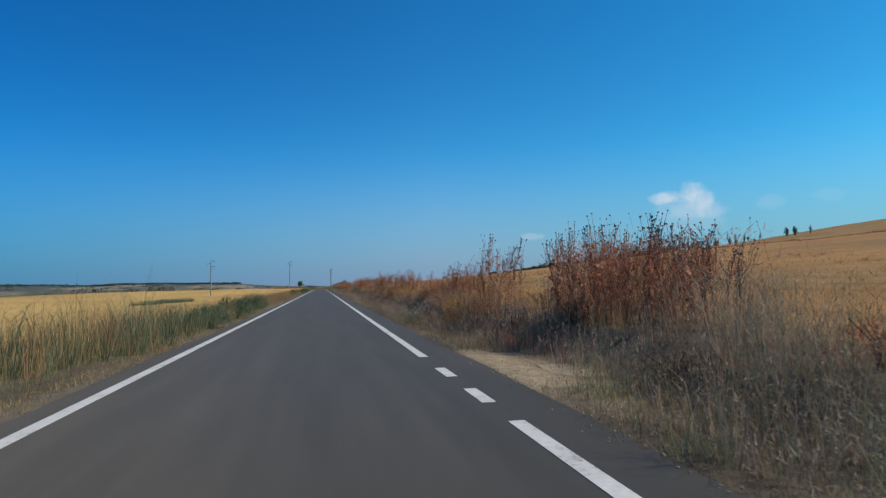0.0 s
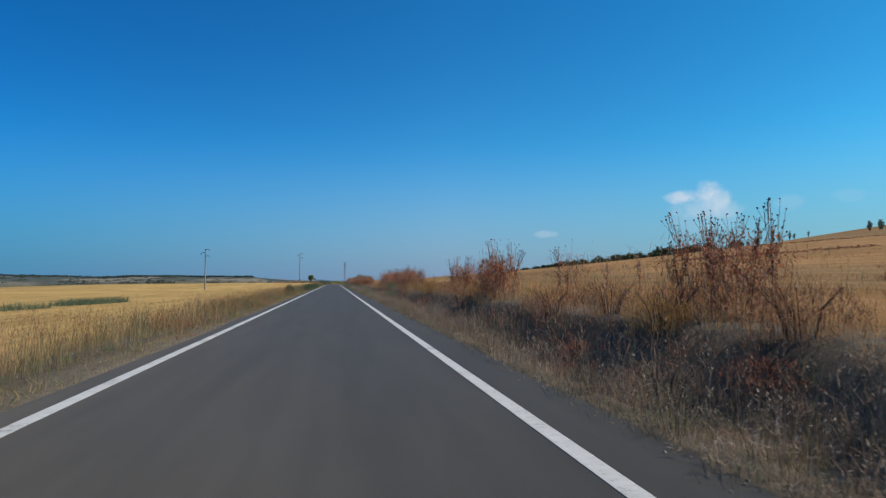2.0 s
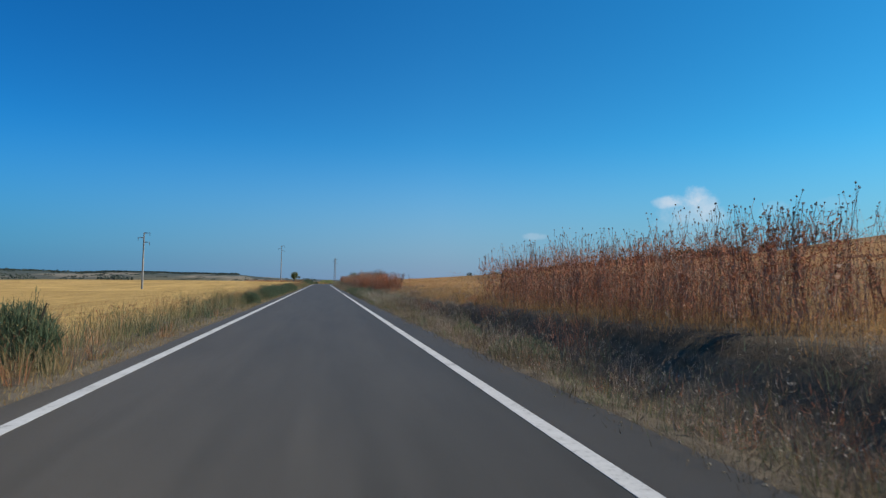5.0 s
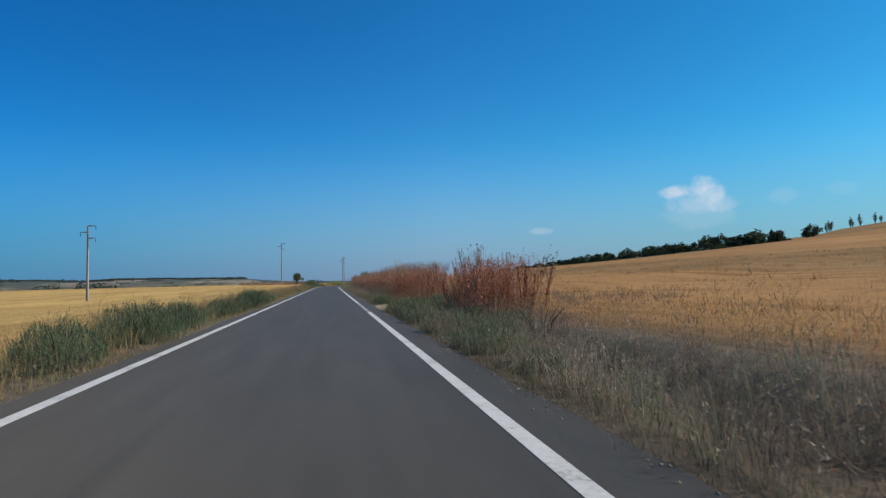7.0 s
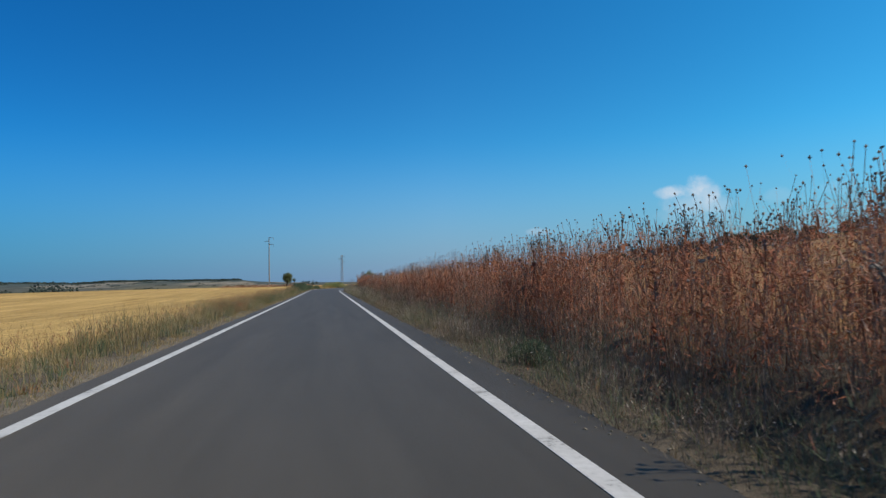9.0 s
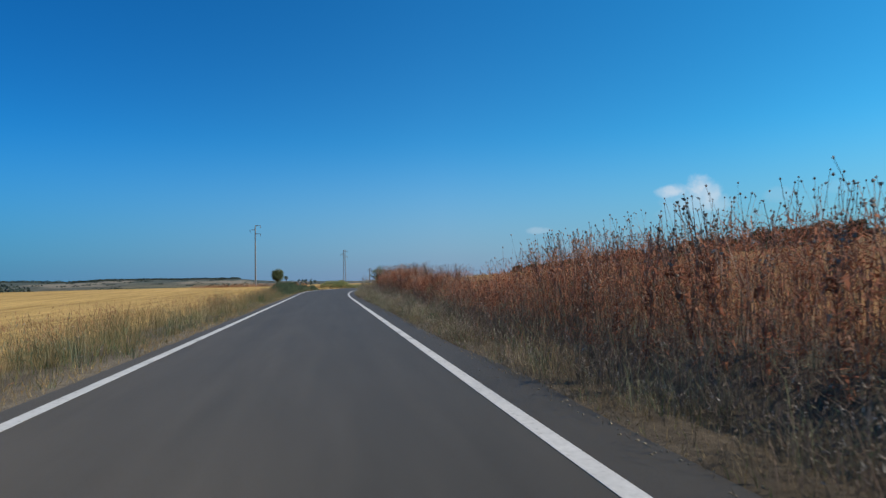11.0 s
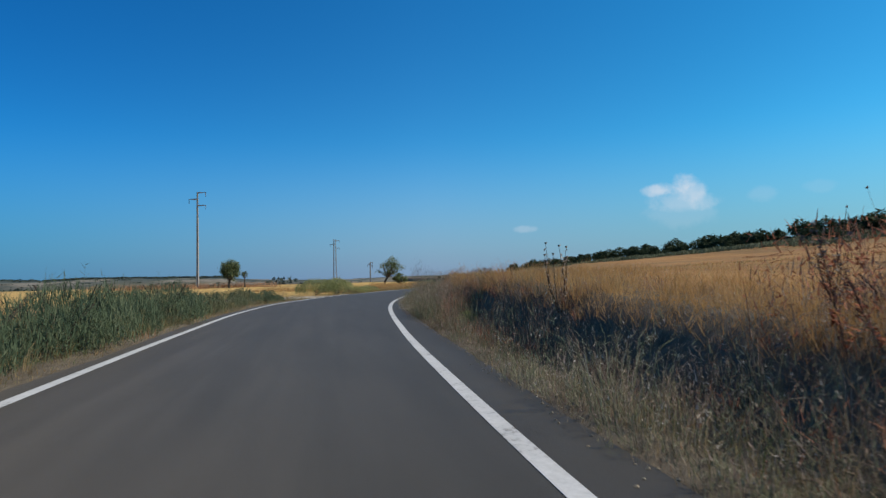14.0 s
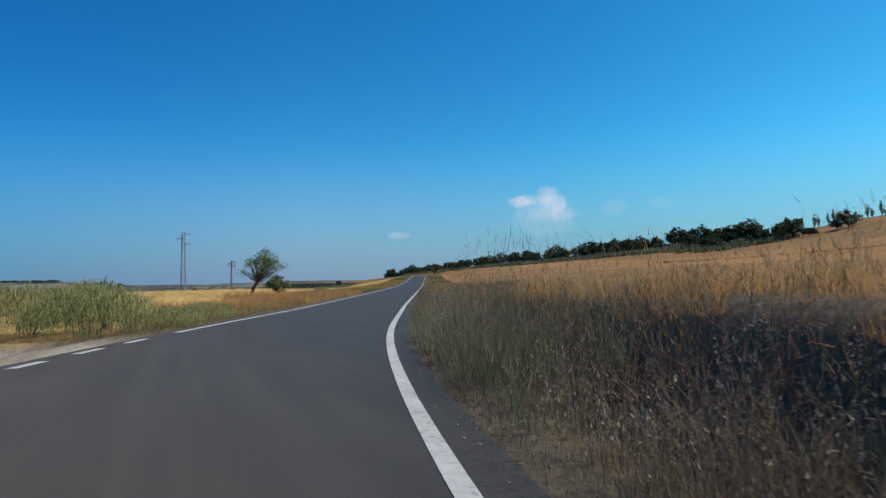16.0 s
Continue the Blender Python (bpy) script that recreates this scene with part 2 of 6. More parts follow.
M_RUST = grass_material("rust_weeds", [(0.0, (0.14, 0.05, 0.03)), (0.4, (0.34, 0.12, 0.062)), (0.75, (0.50, 0.20, 0.10)), (1.0, (0.60, 0.42, 0.29))], 0.4, 0.22)
M_PLUME = grass_material("plumes", [(0.0, (0.17, 0.075, 0.036)), (0.5, (0.36, 0.165, 0.08)), (1.0, (0.52, 0.34, 0.18))], 0.15, 0.3)
M_STEM = grass_material("thistle_stem", [(0.0, (0.10, 0.045, 0.028)), (0.45, (0.23, 0.115, 0.07)), (0.8, (0.36, 0.22, 0.145)), (1.0, (0.50, 0.41, 0.31))], 0.6, 0.1)
M_BUD = grass_material("thistle_bud", [(0.0, (0.11, 0.078, 0.056)), (0.45, (0.27, 0.20, 0.15)), (0.8, (0.46, 0.37, 0.28)), (1.0, (0.64, 0.56, 0.46))], 0.6, 0.2)
M_STALK = plain_material("thistle_stalk", (0.07, 0.04, 0.025), (0.18, 0.105, 0.065), 12, 0.9, 0.3, 0.004, (1, 1, 0.2))
M_GOLD = grass_material("gold_grass", [(0.0, (0.27, 0.14, 0.048)), (0.5, (0.48, 0.265, 0.096)), (1.0, (0.62, 0.41, 0.19))], 0.3, 0.55)
M_HEAD = grass_material("seed_heads", [(0.0, (0.20, 0.145, 0.10)), (0.5, (0.40, 0.31, 0.22)), (1.0, (0.64, 0.57, 0.46))], 0.5, 0.2)
M_BUSH = grass_material("bush_leaves", [(0.0, (0.044, 0.066, 0.036)), (0.5, (0.086, 0.116, 0.062)), (1.0, (0.20, 0.21, 0.115))], 0.8, 0.3)
M_FEATHER = grass_material("feathery_leaves", [(0.0, (0.066, 0.08, 0.044)), (0.5, (0.135, 0.153, 0.085)), (1.0, (0.30, 0.295, 0.165))], 0.7, 0.3)
M_OLIVE = grass_material("tree_leaves", [(0.0, (0.07, 0.095, 0.038)), (0.5, (0.155, 0.18, 0.078)), (1.0, (0.30, 0.30, 0.145))], 0.6, 0.4)
M_OAK = grass_material("oak_leaves", [(0.0, (0.024, 0.036, 0.016)), (0.5, (0.048, 0.064, 0.028)), (1.0, (0.09, 0.10, 0.05))], 0.1, 0.2)
M_SHRUB = grass_material("shrub_leaves", [(0.0, (0.14, 0.16, 0.06)), (0.5, (0.27, 0.275, 0.105)), (1.0, (0.48, 0.42, 0.19))], 0.35, 0.35)
M_SCRUB = grass_material("hill_scrub", [(0.0, (0.075, 0.085, 0.045)), (0.5, (0.14, 0.145, 0.075)), (1.0, (0.25, 0.23, 0.125))], 0.05, 0.2)
M_FARWOOD = grass_material("far_woods", [(0.0, (0.03, 0.042, 0.035)), (0.5, (0.045, 0.058, 0.045)), (1.0, (0.07, 0.08, 0.06))], 0.01, 0.15)
M_DARKSTONE = plain_material("dark_stone", (0.05, 0.045, 0.04), (0.12, 0.11, 0.10), 6, 0.9, 0.5, 0.02)
M_BARK = plain_material("bark", (0.05, 0.035, 0.025), (0.14, 0.11, 0.08), 9, 0.9, 0.6, 0.03, (1, 1, 0.3))
M_CONCRETE = plain_material("pole_concrete", (0.30, 0.28, 0.25), (0.46, 0.43, 0.39), 5, 0.85, 0.3, 0.01, (1, 1, 0.25))
M_SLAB = plain_material("slab_concrete", (0.24, 0.19, 0.125), (0.36, 0.29, 0.19), 4, 0.9, 0.5, 0.02)
M_STEEL = plain_material("galvanised_steel", (0.20, 0.20, 0.20), (0.34, 0.34, 0.34), 8, 0.55, 0.1, 0.004)
M_GLASS = plain_material("insulator_glaze", (0.05, 0.03, 0.02), (0.10, 0.06, 0.04), 8, 0.3, 0.0, 0.004)
M_SAND = plain_material("gravel_sand", (0.26, 0.19, 0.11), (0.46, 0.36, 0.23), 7, 0.95, 0.7, 0.03)


# ---- small geometry kit ----
def mesh_from(name, verts, faces, mat):
    me = bpy.data.meshes.new(name)
    v = np.asarray(verts, np.float32).reshape(-1, 3)
    f = np.asarray(faces, np.int32)
    k = f.shape[1]
    me.vertices.add(len(v))
    me.vertices.foreach_set("co", v.ravel())
    me.loops.add(f.size)
    me.loops.foreach_set("vertex_index", f.ravel())
    me.polygons.add(len(f))
    me.polygons.foreach_set("loop_start", np.arange(0, f.size, k, dtype=np.int32))
    me.polygons.foreach_set("use_smooth", np.zeros(len(f), bool))
    me.update(calc_edges=True)
    me.materials.append(mat)
    return me


def part(name, me, parent, label=""):
    ob = new(name, me)
    ob.parent = parent
    if label:
        tagged(ob, label)
    return ob


def thing(name, label, category, m=None, group="", kind=""):
    ob = new(name)
    ob.empty_display_size = 0.2
    if m is not None:
        ob.matrix_basis = m
    return tagged(ob, label, category, group, kind)


class Soup:
    """Collects triangles from many numpy pieces."""

    def __init__(self):
        self.v, self.f, self.n = [], [], 0

    def add(self, v, f):
        self.v.append(np.asarray(v, np.float32).reshape(-1, 3))
        self.f.append(np.asarray(f, np.int32).reshape(-1, 3) + self.n)
        self.n += len(self.v[-1])

    def mesh(self, name, mat):
        return mesh_from(name, np.concatenate(self.v), np.concatenate(self.f), mat)


def tube(soup, pts, radii, sides=5, cap=True):
    """A tapered tube through points."""
    pts = [Vector(p) for p in pts]
    rings = []
    for i, p in enumerate(pts):
        d = (pts[min(i + 1, len(pts) - 1)] - pts[max(i - 1, 0)]).normalized()
        a = d.cross(Vector((0.31, 0.95, 0.12))).normalized()
        b = d.cross(a)
        rings += [p + (a * math.cos(2 * math.pi * k / sides) + b * math.sin(2 * math.pi * k / sides)) * radii[i] for k in range(sides)]
    f = []
    for i in range(len(pts) - 1):
        for k in range(sides):
            a, b, c, d = i * sides + k, i * sides + (k + 1) % sides, (i + 1) * sides + (k + 1) % sides, (i + 1) * sides + k
            f += [(a, b, c), (a, c, d)]
    n = len(rings)
    if cap:
        rings += [pts[0], pts[-1]]
        for k in range(sides):
            f += [(n, (k + 1) % sides, k), (n + 1, (len(pts) - 1) * sides + k, (len(pts) - 1) * sides + (k + 1) % sides)]
    soup.add([tuple(p) for p in rings], f)


def box(soup, x0, y0, z0, x1, y1, z1):
    v = [(x, y, z) for x in (x0, x1) for y in (y0, y1) for z in (z0, z1)]
    q = [(0, 1, 3, 2), (4, 6, 7, 5), (0, 4, 5, 1), (2, 3, 7, 6), (0, 2, 6, 4), (1, 5, 7, 3)]
    soup.add(v, [t for a, b, c, d in q for t in ((a, b, c), (a, c, d))])


def lattice_noise(x, y, scale, seed=0):
    """Smooth value noise in 0..1 for numpy arrays."""
    x, y = np.asarray(x, float) / scale, np.asarray(y, float) / scale
    xi, yi = np.floor(x), np.floor(y)
    u, v = x - xi, y - yi
    u, v = u * u * (3 - 2 * u), v * v * (3 - 2 * v)

    def h(a, b):
        s = np.sin(a * 127.1 + b * 311.7 + seed * 74.7) * 43758.5453
        return s - np.floor(s)

    return (h(xi, yi) * (1 - u) + h(xi + 1, yi) * u) * (1 - v) + (h(xi, yi + 1) * (1 - u) + h(xi + 1, yi + 1) * u) * v


def fractal(x, y, scale, seed=0, octaves=4):
    out, amp, tot = 0.0, 1.0, 0.0
    for o in range(octaves):
        out, tot = out + amp * lattice_noise(x, y, scale / 2**o, seed + o), tot + amp
        amp *= 0.5
    return out / tot


# ---- the road's course ----
Y_R = [-400, 200, 258, 265, 272, 280, 289, 294.6, 300, 304, 309, 312, 317.5, 322, 337, 468, 900]
X_R = [2.5, 2.5, 2.5, 2.6, 2.82, 3.25, 4.0, 4.6, 5.4, 6.15, 7.35, 8.15, 9.85, 11.5, 17.7, 73.6, 259]
Y_L = [-400, 200, 268, 281, 293, 303, 307.4, 312.4, 317.5, 321, 327, 337, 428, 900]
X_L = [-2.5, -2.5, -2.5, -2.5, -2.3, -1.35, -0.2, 1.2, 2.9, 4.2, 6.8, 11.6, 50.4, 250.5]
_fine = np.arange(-400.0, 900.0, 1.0)


def eased(ys, xs):
    c = np.interp(_fine, ys, xs)
    for _ in range(2):
        p = np.pad(c, 2, mode="reflect", reflect_type="odd")
        c = sum(p[k : k + len(c)] for k in range(5)) / 5
    return c


_XR, _XL = eased(Y_R, X_R), eased(Y_L, X_L)


def right_line(y):
    return np.interp(y, _fine, _XR)


def left_line(y):
    return np.interp(y, _fine, _XL)


def road_z(y):
    """The road is level at first and climbs a little beyond the bend."""
    return np.interp(y, [390, 430, 480, 560, 600, 640, 700, 850, 1000], [0, 0.15, 0.9, 3.2, 3.9, 4.0, 3.2, 0.5, 0])


EDGE_Y = [-60, 0, 30, 60, 75, 95, 115, 140, 200, 260, 276, 290, 305, 340]
EDGE_D = [0.75, 0.75, 0.9, 0.9, 1.0, 1.0, 0.8, 0.7, 0.75, 0.7, 0.85, 0.75, 0.55, 0.55]


def edge_right(y):
    """Width of the asphalt outside the right line."""
    return np.interp(y, EDGE_Y, EDGE_D)


def smooth(a, b, v):
    u = np.clip((v - a) / (b - a), 0, 1)
    return u * u * (3 - 2 * u)


BANK_Y = [-50, 5, 14, 60, 100, 120, 150, 166, 172, 200, 262, 274, 284, 303, 320, 345, 420, 600]
BANK_H = [0.55, 0.4, 0.65, 0.72, 0.68, 0.5, 0.25, 0.0, 0.3, 0.35, 0.35, 0.85, 1.25, 1.25, 0.85, 0.4, 0.2, 0.2]


def ground_z(x, y):
    """Height of the land: verge, ditch and bank on one side, fields, the long hill, and the far plain."""
    x, y = np.asarray(x, float), np.asarray(y, float)
    dr, dl = x - right_line(y), left_line(y) - x
    rz = road_z(y)
    # right: shallow ditch, bank, rising field up to a crest
    bank = np.interp(y, BANK_Y, BANK_H)
    ditch = -(0.22 + 0.14 * smooth(266, 276, y) * (1 - smooth(290, 300, y))) * smooth(1.15, 2.0, dr) * (1 - smooth(2.3, 3.3, dr)) * np.where((y > 158) & (y < 166), 0.1, 1.0) * (1 - 0.75 * smooth(6.0, 7.4, y) * (1 - smooth(12.4, 13.8, y)))
    steep = smooth(266, 280, y) * (1 - smooth(300, 322, y))
    rise = bank * (smooth(2.5, 3.7, dr) * (1 - steep) + smooth(2.3, 3.7, dr) * steep)
    top = np.interp(y, [-200, 565, 610, 3000], [415, 415, 372, 372])
    along = y + 1.0 * np.clip(top - x, 0, None) * smooth(230, 310, y)
    crest = np.interp(along, [-200, 330, 407, 478, 550, 600, 673, 785, 918, 1090, 1500, 3000], [45, 45, 43, 39.5, 35.7, 29, 22.5, 20, 18.5, 15, 8, 5])
    ref = 7.5 + 0.45 * (right_line(y) - 2.5)
    s = np.clip((x - ref) / (top - ref), 0, 1.6)
    hill = crest * np.where(s < 1, s**1.2, 1 - 0.35 * (s - 1)) * np.where(y > 330, smooth(1.5, 30, dr), 1.0)
    right = ditch + rise + hill
    # left: narrow verge, field a little lower, then a broad plain
    drop = np.interp(y, [-100, 180, 250, 330, 360, 420, 480], [-0.5, -0.9, -1.2, 0.0, 0.55, 0.5, -1.5])
    left = drop * smooth(1.8, 30, dl) - 0.10 * smooth(1.0, 2.0, dl)
    left = left - 9.0 * smooth(110, 420, dl)
    z = np.where(x > (right_line(y) + left_line(y)) / 2, right, left)
    # beyond the bend the land on the left falls into the plain
    z = np.where(dl > 0, z - 4.0 * smooth(425, 520, y) * smooth(12, 50 + 0.6 * np.clip(y - 480, 0, None), dl) - 4.0 * smooth(470, 800, y) * smooth(15, 120 + 0.6 * np.clip(y - 470, 0, None), dl), z)
    z = z - 9.0 * smooth(900, 1700, y) * (1 - smooth(110, 420, dl))
    # far tablelands
    r = np.hypot(x, y)
    az = np.degrees(np.arctan2(x, y))
    far = smooth(1700, 2400, r)
    mesa = np.interp(az, [-180, -40, -30, -22, -18.6, -17, -13.2, -12.6, -7, -5.8, -3, 3, 30, 180], [44, 46, 44, 37, 33, 37, 35, 33, 31, 25, 18, 12, 10, 10])
    mesa = mesa * (0.9 + 0.2 * fractal(az, r / 900, 6, 3))
    z = z + far * mesa * 1.0
    z = z + rz * np.exp(-np.clip(np.minimum(np.abs(dl), np.abs(dr)) - 3, 0, None) / 60.0)
    z = z + np.where((dr > 1.0) | (dl > 1.0), 0.10 * (fractal(x, y, 5, 11) - 0.5) + 0.06 * (lattice_noise(x, y, 0.9, 5) - 0.5), 0)
    inside = (dr < 0.75) & (dl < 0.75)
    return np.where(inside, rz - 0.05, np.where((dr < 1.25) & (dl < 1.3), np.minimum(z, rz - 0.015), z))


def land_colour(x, y):
    dr, dl = x - right_line(y), left_line(y) - x
    n = fractal(x, y, 14, 21)
    n2 = fractal(x, y, 120, 31)
    col = np.empty((len(x), 3))
    verge = np.array([0.125, 0.10, 0.072])
    gold = np.array([0.47, 0.30, 0.105])
    amber = np.array([0.345, 0.185, 0.072])
    col[:] = verge
    dirt = (smooth(0.3, 0.5, dl) * (1 - smooth(0.9, 1.5, dl + 0.8 * (n - 0.5))))[:, None]
    col = col * (1 - dirt) + np.array([0.17, 0.138, 0.10]) * dirt
    lf = smooth(2.2, 4.0, dl)[:, None]
    col = col * (1 - lf) + gold * lf
    rf = smooth(4.0, 7.5, dr + 0.8 * smooth(110, 120, y) * (1 - smooth(160, 168, y)))[:, None]
    col = col * (1 - rf) + amber * rf
    # the right field turns paler on the slope, in long strips
    strip = (smooth(0.52, 0.60, fractal(x * 1.0, y * 0.12, 22, 41)) * (dr > 12))[:, None]
    col = col * (1 - 0.7 * strip) + np.array([0.24, 0.15, 0.068]) * 0.7 * strip
    up = smooth(90, 300, dr)[:, None]
    col = col * (1 - 0.6 * up) + np.array([0.235, 0.15, 0.066]) * 0.6 * up
    # scrub on the crest
    scrub = (smooth(285, 335, dr) * smooth(540, 600, y) * smooth(0.35, 0.55, n))[:, None]
    col = col * (1 - scrub) + np.array([0.07, 0.075, 0.035]) * scrub
    # plain to the left: patchwork of green crops, stubble and ploughed soil
    patch = np.floor(x / 170 + 0.35 * np.sin(y / 260)) * 7.3 + np.floor(y / 210 + 0.3 * np.sin(x / 190)) * 3.1
    pick = np.abs(np.sin(patch * 12.9898) * 43758.5453) % 1.0
    quilt = np.where((pick < 0.42)[:, None], np.array([0.055, 0.075, 0.03]), np.where((pick < 0.72)[:, None], np.array([0.33, 0.235, 0.11]), np.array([0.17, 0.125, 0.075])))
    plain = np.maximum(smooth(135, 150, dl + 30 * (n2 - 0.5)), (dl > 25) * smooth(480, 520, y + 40 * (n2 - 0.5)))[:, None]
    col = col * (1 - plain) + quilt * plain
    green = (np.exp(-((dl - 190) / 45.0) ** 2) * (y < 620))[:, None]
    col = col * (1 - green) + np.array([0.045, 0.062, 0.025]) * green
    r = np.hypot(x, y)
    # colours of far woods and fields greyed to paint in distance haze
    haze = smooth(1500, 2300, r)[:, None]
    wood = np.where((fractal(np.degrees(np.arctan2(x, y)) * 0.9, r / 60, 3.0, 51) > 0.47)[:, None], np.array([0.075, 0.09, 0.08]), np.array([0.22, 0.195, 0.155]))
    col = col * (1 - haze) + wood * haze
    # trodden access tracks
    for y0, y1, d1, soil in ((159.0, 164.8, 4.8, (0.37, 0.285, 0.18)), (7.5, 12.5, 2.4, (0.30, 0.23, 0.15))):
        t = (smooth(y0 - 0.6, y0 + 0.6, y + (n - 0.5) * 2) * (1 - smooth(y1 - 0.6, y1 + 0.6, y + (n - 0.5) * 2)) * (dr > 0) * (1 - smooth(d1 - 1, d1 + 1, dr)))[:, None]
        col = col * (1 - t) + np.array(soil) * t
    t = (smooth(313, 315, y) * (1 - smooth(322, 324, y)) * (dl > 0) * (1 - smooth(9, 12, dl)))[:, None]
    col = col * (1 - t) + np.array([0.42, 0.36, 0.28]) * t
    return np.clip(col * (0.88 + 0.24 * n[:, None]), 0.005, 0.9)


def build_ground():
    def axis(parts):
        out = [parts[0][0]]
        for lo, hi, step in parts:
            k = max(1, round((hi - lo) / step))
            out += list(lo + (hi - lo) * (np.arange(k) + 1) / k)
        return np.array(out)

    # across: measured from the road's middle, so that ditch and bank follow it
    u = axis([(-4600, -2600, 130), (-2600, -900, 70), (-900, -300, 25), (-300, -60, 6), (-60, -14, 2.5), (-14, -4, 0.8), (-4, 3.2, 0.8), (3.2, 7.2, 0.25), (7.2, 14, 0.6), (14, 60, 2.5), (60, 460, 7), (460, 1200, 40), (1200, 4600, 160)])
    v = axis([(-260, -6, 9), (-6, 345, 2.0), (345, 480, 4), (480, 1000, 10), (1000, 2600, 40), (2600, 4700, 90)])
    U, V = np.meshgrid(u, v)
    mid = np.interp(V, _fine, (_XR + _XL) / 2)
    mid = np.where(V > 900, mid[np.argmin(np.abs(v - 900))][0], mid)
    bendless = np.exp(-np.clip(np.abs(U) - 40, 0, None) / 120.0)
    X, Y = U + mid * bendless, V
    x, y = X.ravel(), Y.ravel()
    z = ground_z(x, y)
    nx, ny = len(u), len(v)
    i = np.arange(nx * ny).reshape(ny, nx)
    f = np.stack([i[:-1, :-1], i[:-1, 1:], i[1:, 1:], i[1:, :-1]], -1).reshape(-1, 4)
    me = mesh_from("ground", np.stack([x, y, z], 1), f, M_GROUND)
    ca = me.color_attributes.new("land", "FLOAT_COLOR", "POINT")
    c = np.concatenate([land_colour(x, y), np.ones((len(x), 1))], 1)
    ca.data.foreach_set("color", c.astype(np.float32).ravel())
    me.polygons.foreach_set("use_smooth", np.ones(len(f), bool))
    return tagged(new("ground", me), "dry stubble fields, ditch, bank and long hill", "ground", kind="structure")


def strip_mesh(name, ys, left, right, z, mat, thick=0.06, crown=0.0):
    """A long slab between two courses."""
    ys = np.asarray(ys, float)
    n = len(ys)
    zz = road_z(ys) + z
    cols = [np.stack([left, ys, zz - thick], 1), np.stack([left, ys, zz], 1), np.stack([(left + right) / 2, ys, zz + crown], 1), np.stack([right, ys, zz], 1), np.stack([right, ys, zz - thick], 1)]
    v = np.stack(cols, 1).reshape(-1, 3)
    f = []
    for k in range(4):
        a = np.arange(n - 1) * 5 + k
        f.append(np.stack([a, a + 1, a + 6, a + 5], 1))
    return mesh_from(name, v, np.concatenate(f), mat)


def course(ys, off, side):
    """Points off metres outside a line, square to it."""
    line = right_line if side > 0 else left_line
    x = line(ys)
    slope = np.gradient(line(ys), ys)
    return x + side * off * np.sqrt(1 + slope**2)


ground = build_ground()
YS = np.concatenate([np.arange(-60, 345, 0.6), np.arange(345, 800, 3)])
rag = 0.10 * (fractal(YS, YS * 0, 2.0, 61) - 0.5) + 0.25 * (fractal(YS, YS * 0, 9.0, 62) - 0.5)
rag2 = 0.10 * (fractal(YS, YS * 0, 2.0, 63) - 0.5) + 0.25 * (fractal(YS, YS * 0, 9.0, 64) - 0.5)
road = tagged(new("road", strip_mesh("road", YS, course(YS, 0.46 + rag, -1), course(YS, edge_right(YS) + rag2, 1), 0.0, M_ASPHALT, 0.08, 0.0)), "worn grey asphalt country road with white edge lines", "road", kind="structure")


def marking(name, y0, y1, side):
    ys = np.linspace(y0, y1, max(2, int((y1 - y0) / 1.0) + 1))
    a, b = course(ys, -0.09, side), course(ys, 0.09, side)
    return part(name, strip_mesh(name, ys, np.minimum(a, b), np.maximum(a, b), 0.006, M_PAINT, 0.004), road)


# right edge line, broken where tracks join
marking("edge_line", -60, 6.0, 1)
marking("edge_line", 11.7, 157.2, 1)
marking("edge_line", 167.0, 780, 1)
for y in (7.0, 9.1):
    marking("line_dash", y, y + 1.0, 1)
for y in (158.4, 160.5, 162.6, 164.8):
    marking("line_dash", y, y + 1.0, 1)
marking("edge_line", -60, 314.5, -1)
marking("edge_line", 324.3, 780, -1)
for y in (315.6, 317.6, 319.6, 321.6):
    marking("line_dash", y, y + 0.95, -1)


# ---- grasses and weeds ----
rng = np.random.default_rng(7)


def blades(x, y, h, w, lean=0.35, bend=True, z=None):
    """Tapered blades as triangles: root edge, waist and tip."""
    n = len(x)
    z = ground_z(x, y) - 0.03 if z is None else z
    a = rng.uniform(0, 2 * math.pi, n)
    b = rng.uniform(0, 2 * math.pi, n)
    k = lean * h * rng.uniform(0.1, 1.0, n)
    side = np.stack([np.cos(a), np.sin(a), 0 * a], 1) * (w / 2)[:, None]
    root = np.stack([x, y, z], 1)
    tip = root + np.stack([np.cos(b) * k, np.sin(b) * k, h], 1)
    if not bend:
        v = np.stack([root - side, root + side, tip], 1)
        return v.reshape(-1, 3), np.arange(3 * n).reshape(-1, 3)
    waist = root + np.stack([np.cos(b) * k * 0.28, np.sin(b) * k * 0.28, 0.58 * h], 1)
    v = np.stack([root - side, root + side, waist - side * 0.75, waist + side * 0.75, tip], 1)
    i = np.arange(n)[:, None] * 5
    f = np.concatenate([i + [0, 1, 3], i + [0, 3, 2], i + [2, 3, 4]], 0)
    return v.reshape(-1, 3), f


def scatter(y0, y1, d0, d1, per_m2, side, power=1.0):
    """Random places in a strip beside the road, thinner outwards when power > 1."""
    n = int((y1 - y0) * (d1 - d0) * per_m2)
    y = rng.uniform(y0, y1, n)
    d = d0 + (d1 - d0) * rng.uniform(0, 1, n) ** power
    x = right_line(y) + d if side > 0 else left_line(y) - d
    return x, y, d


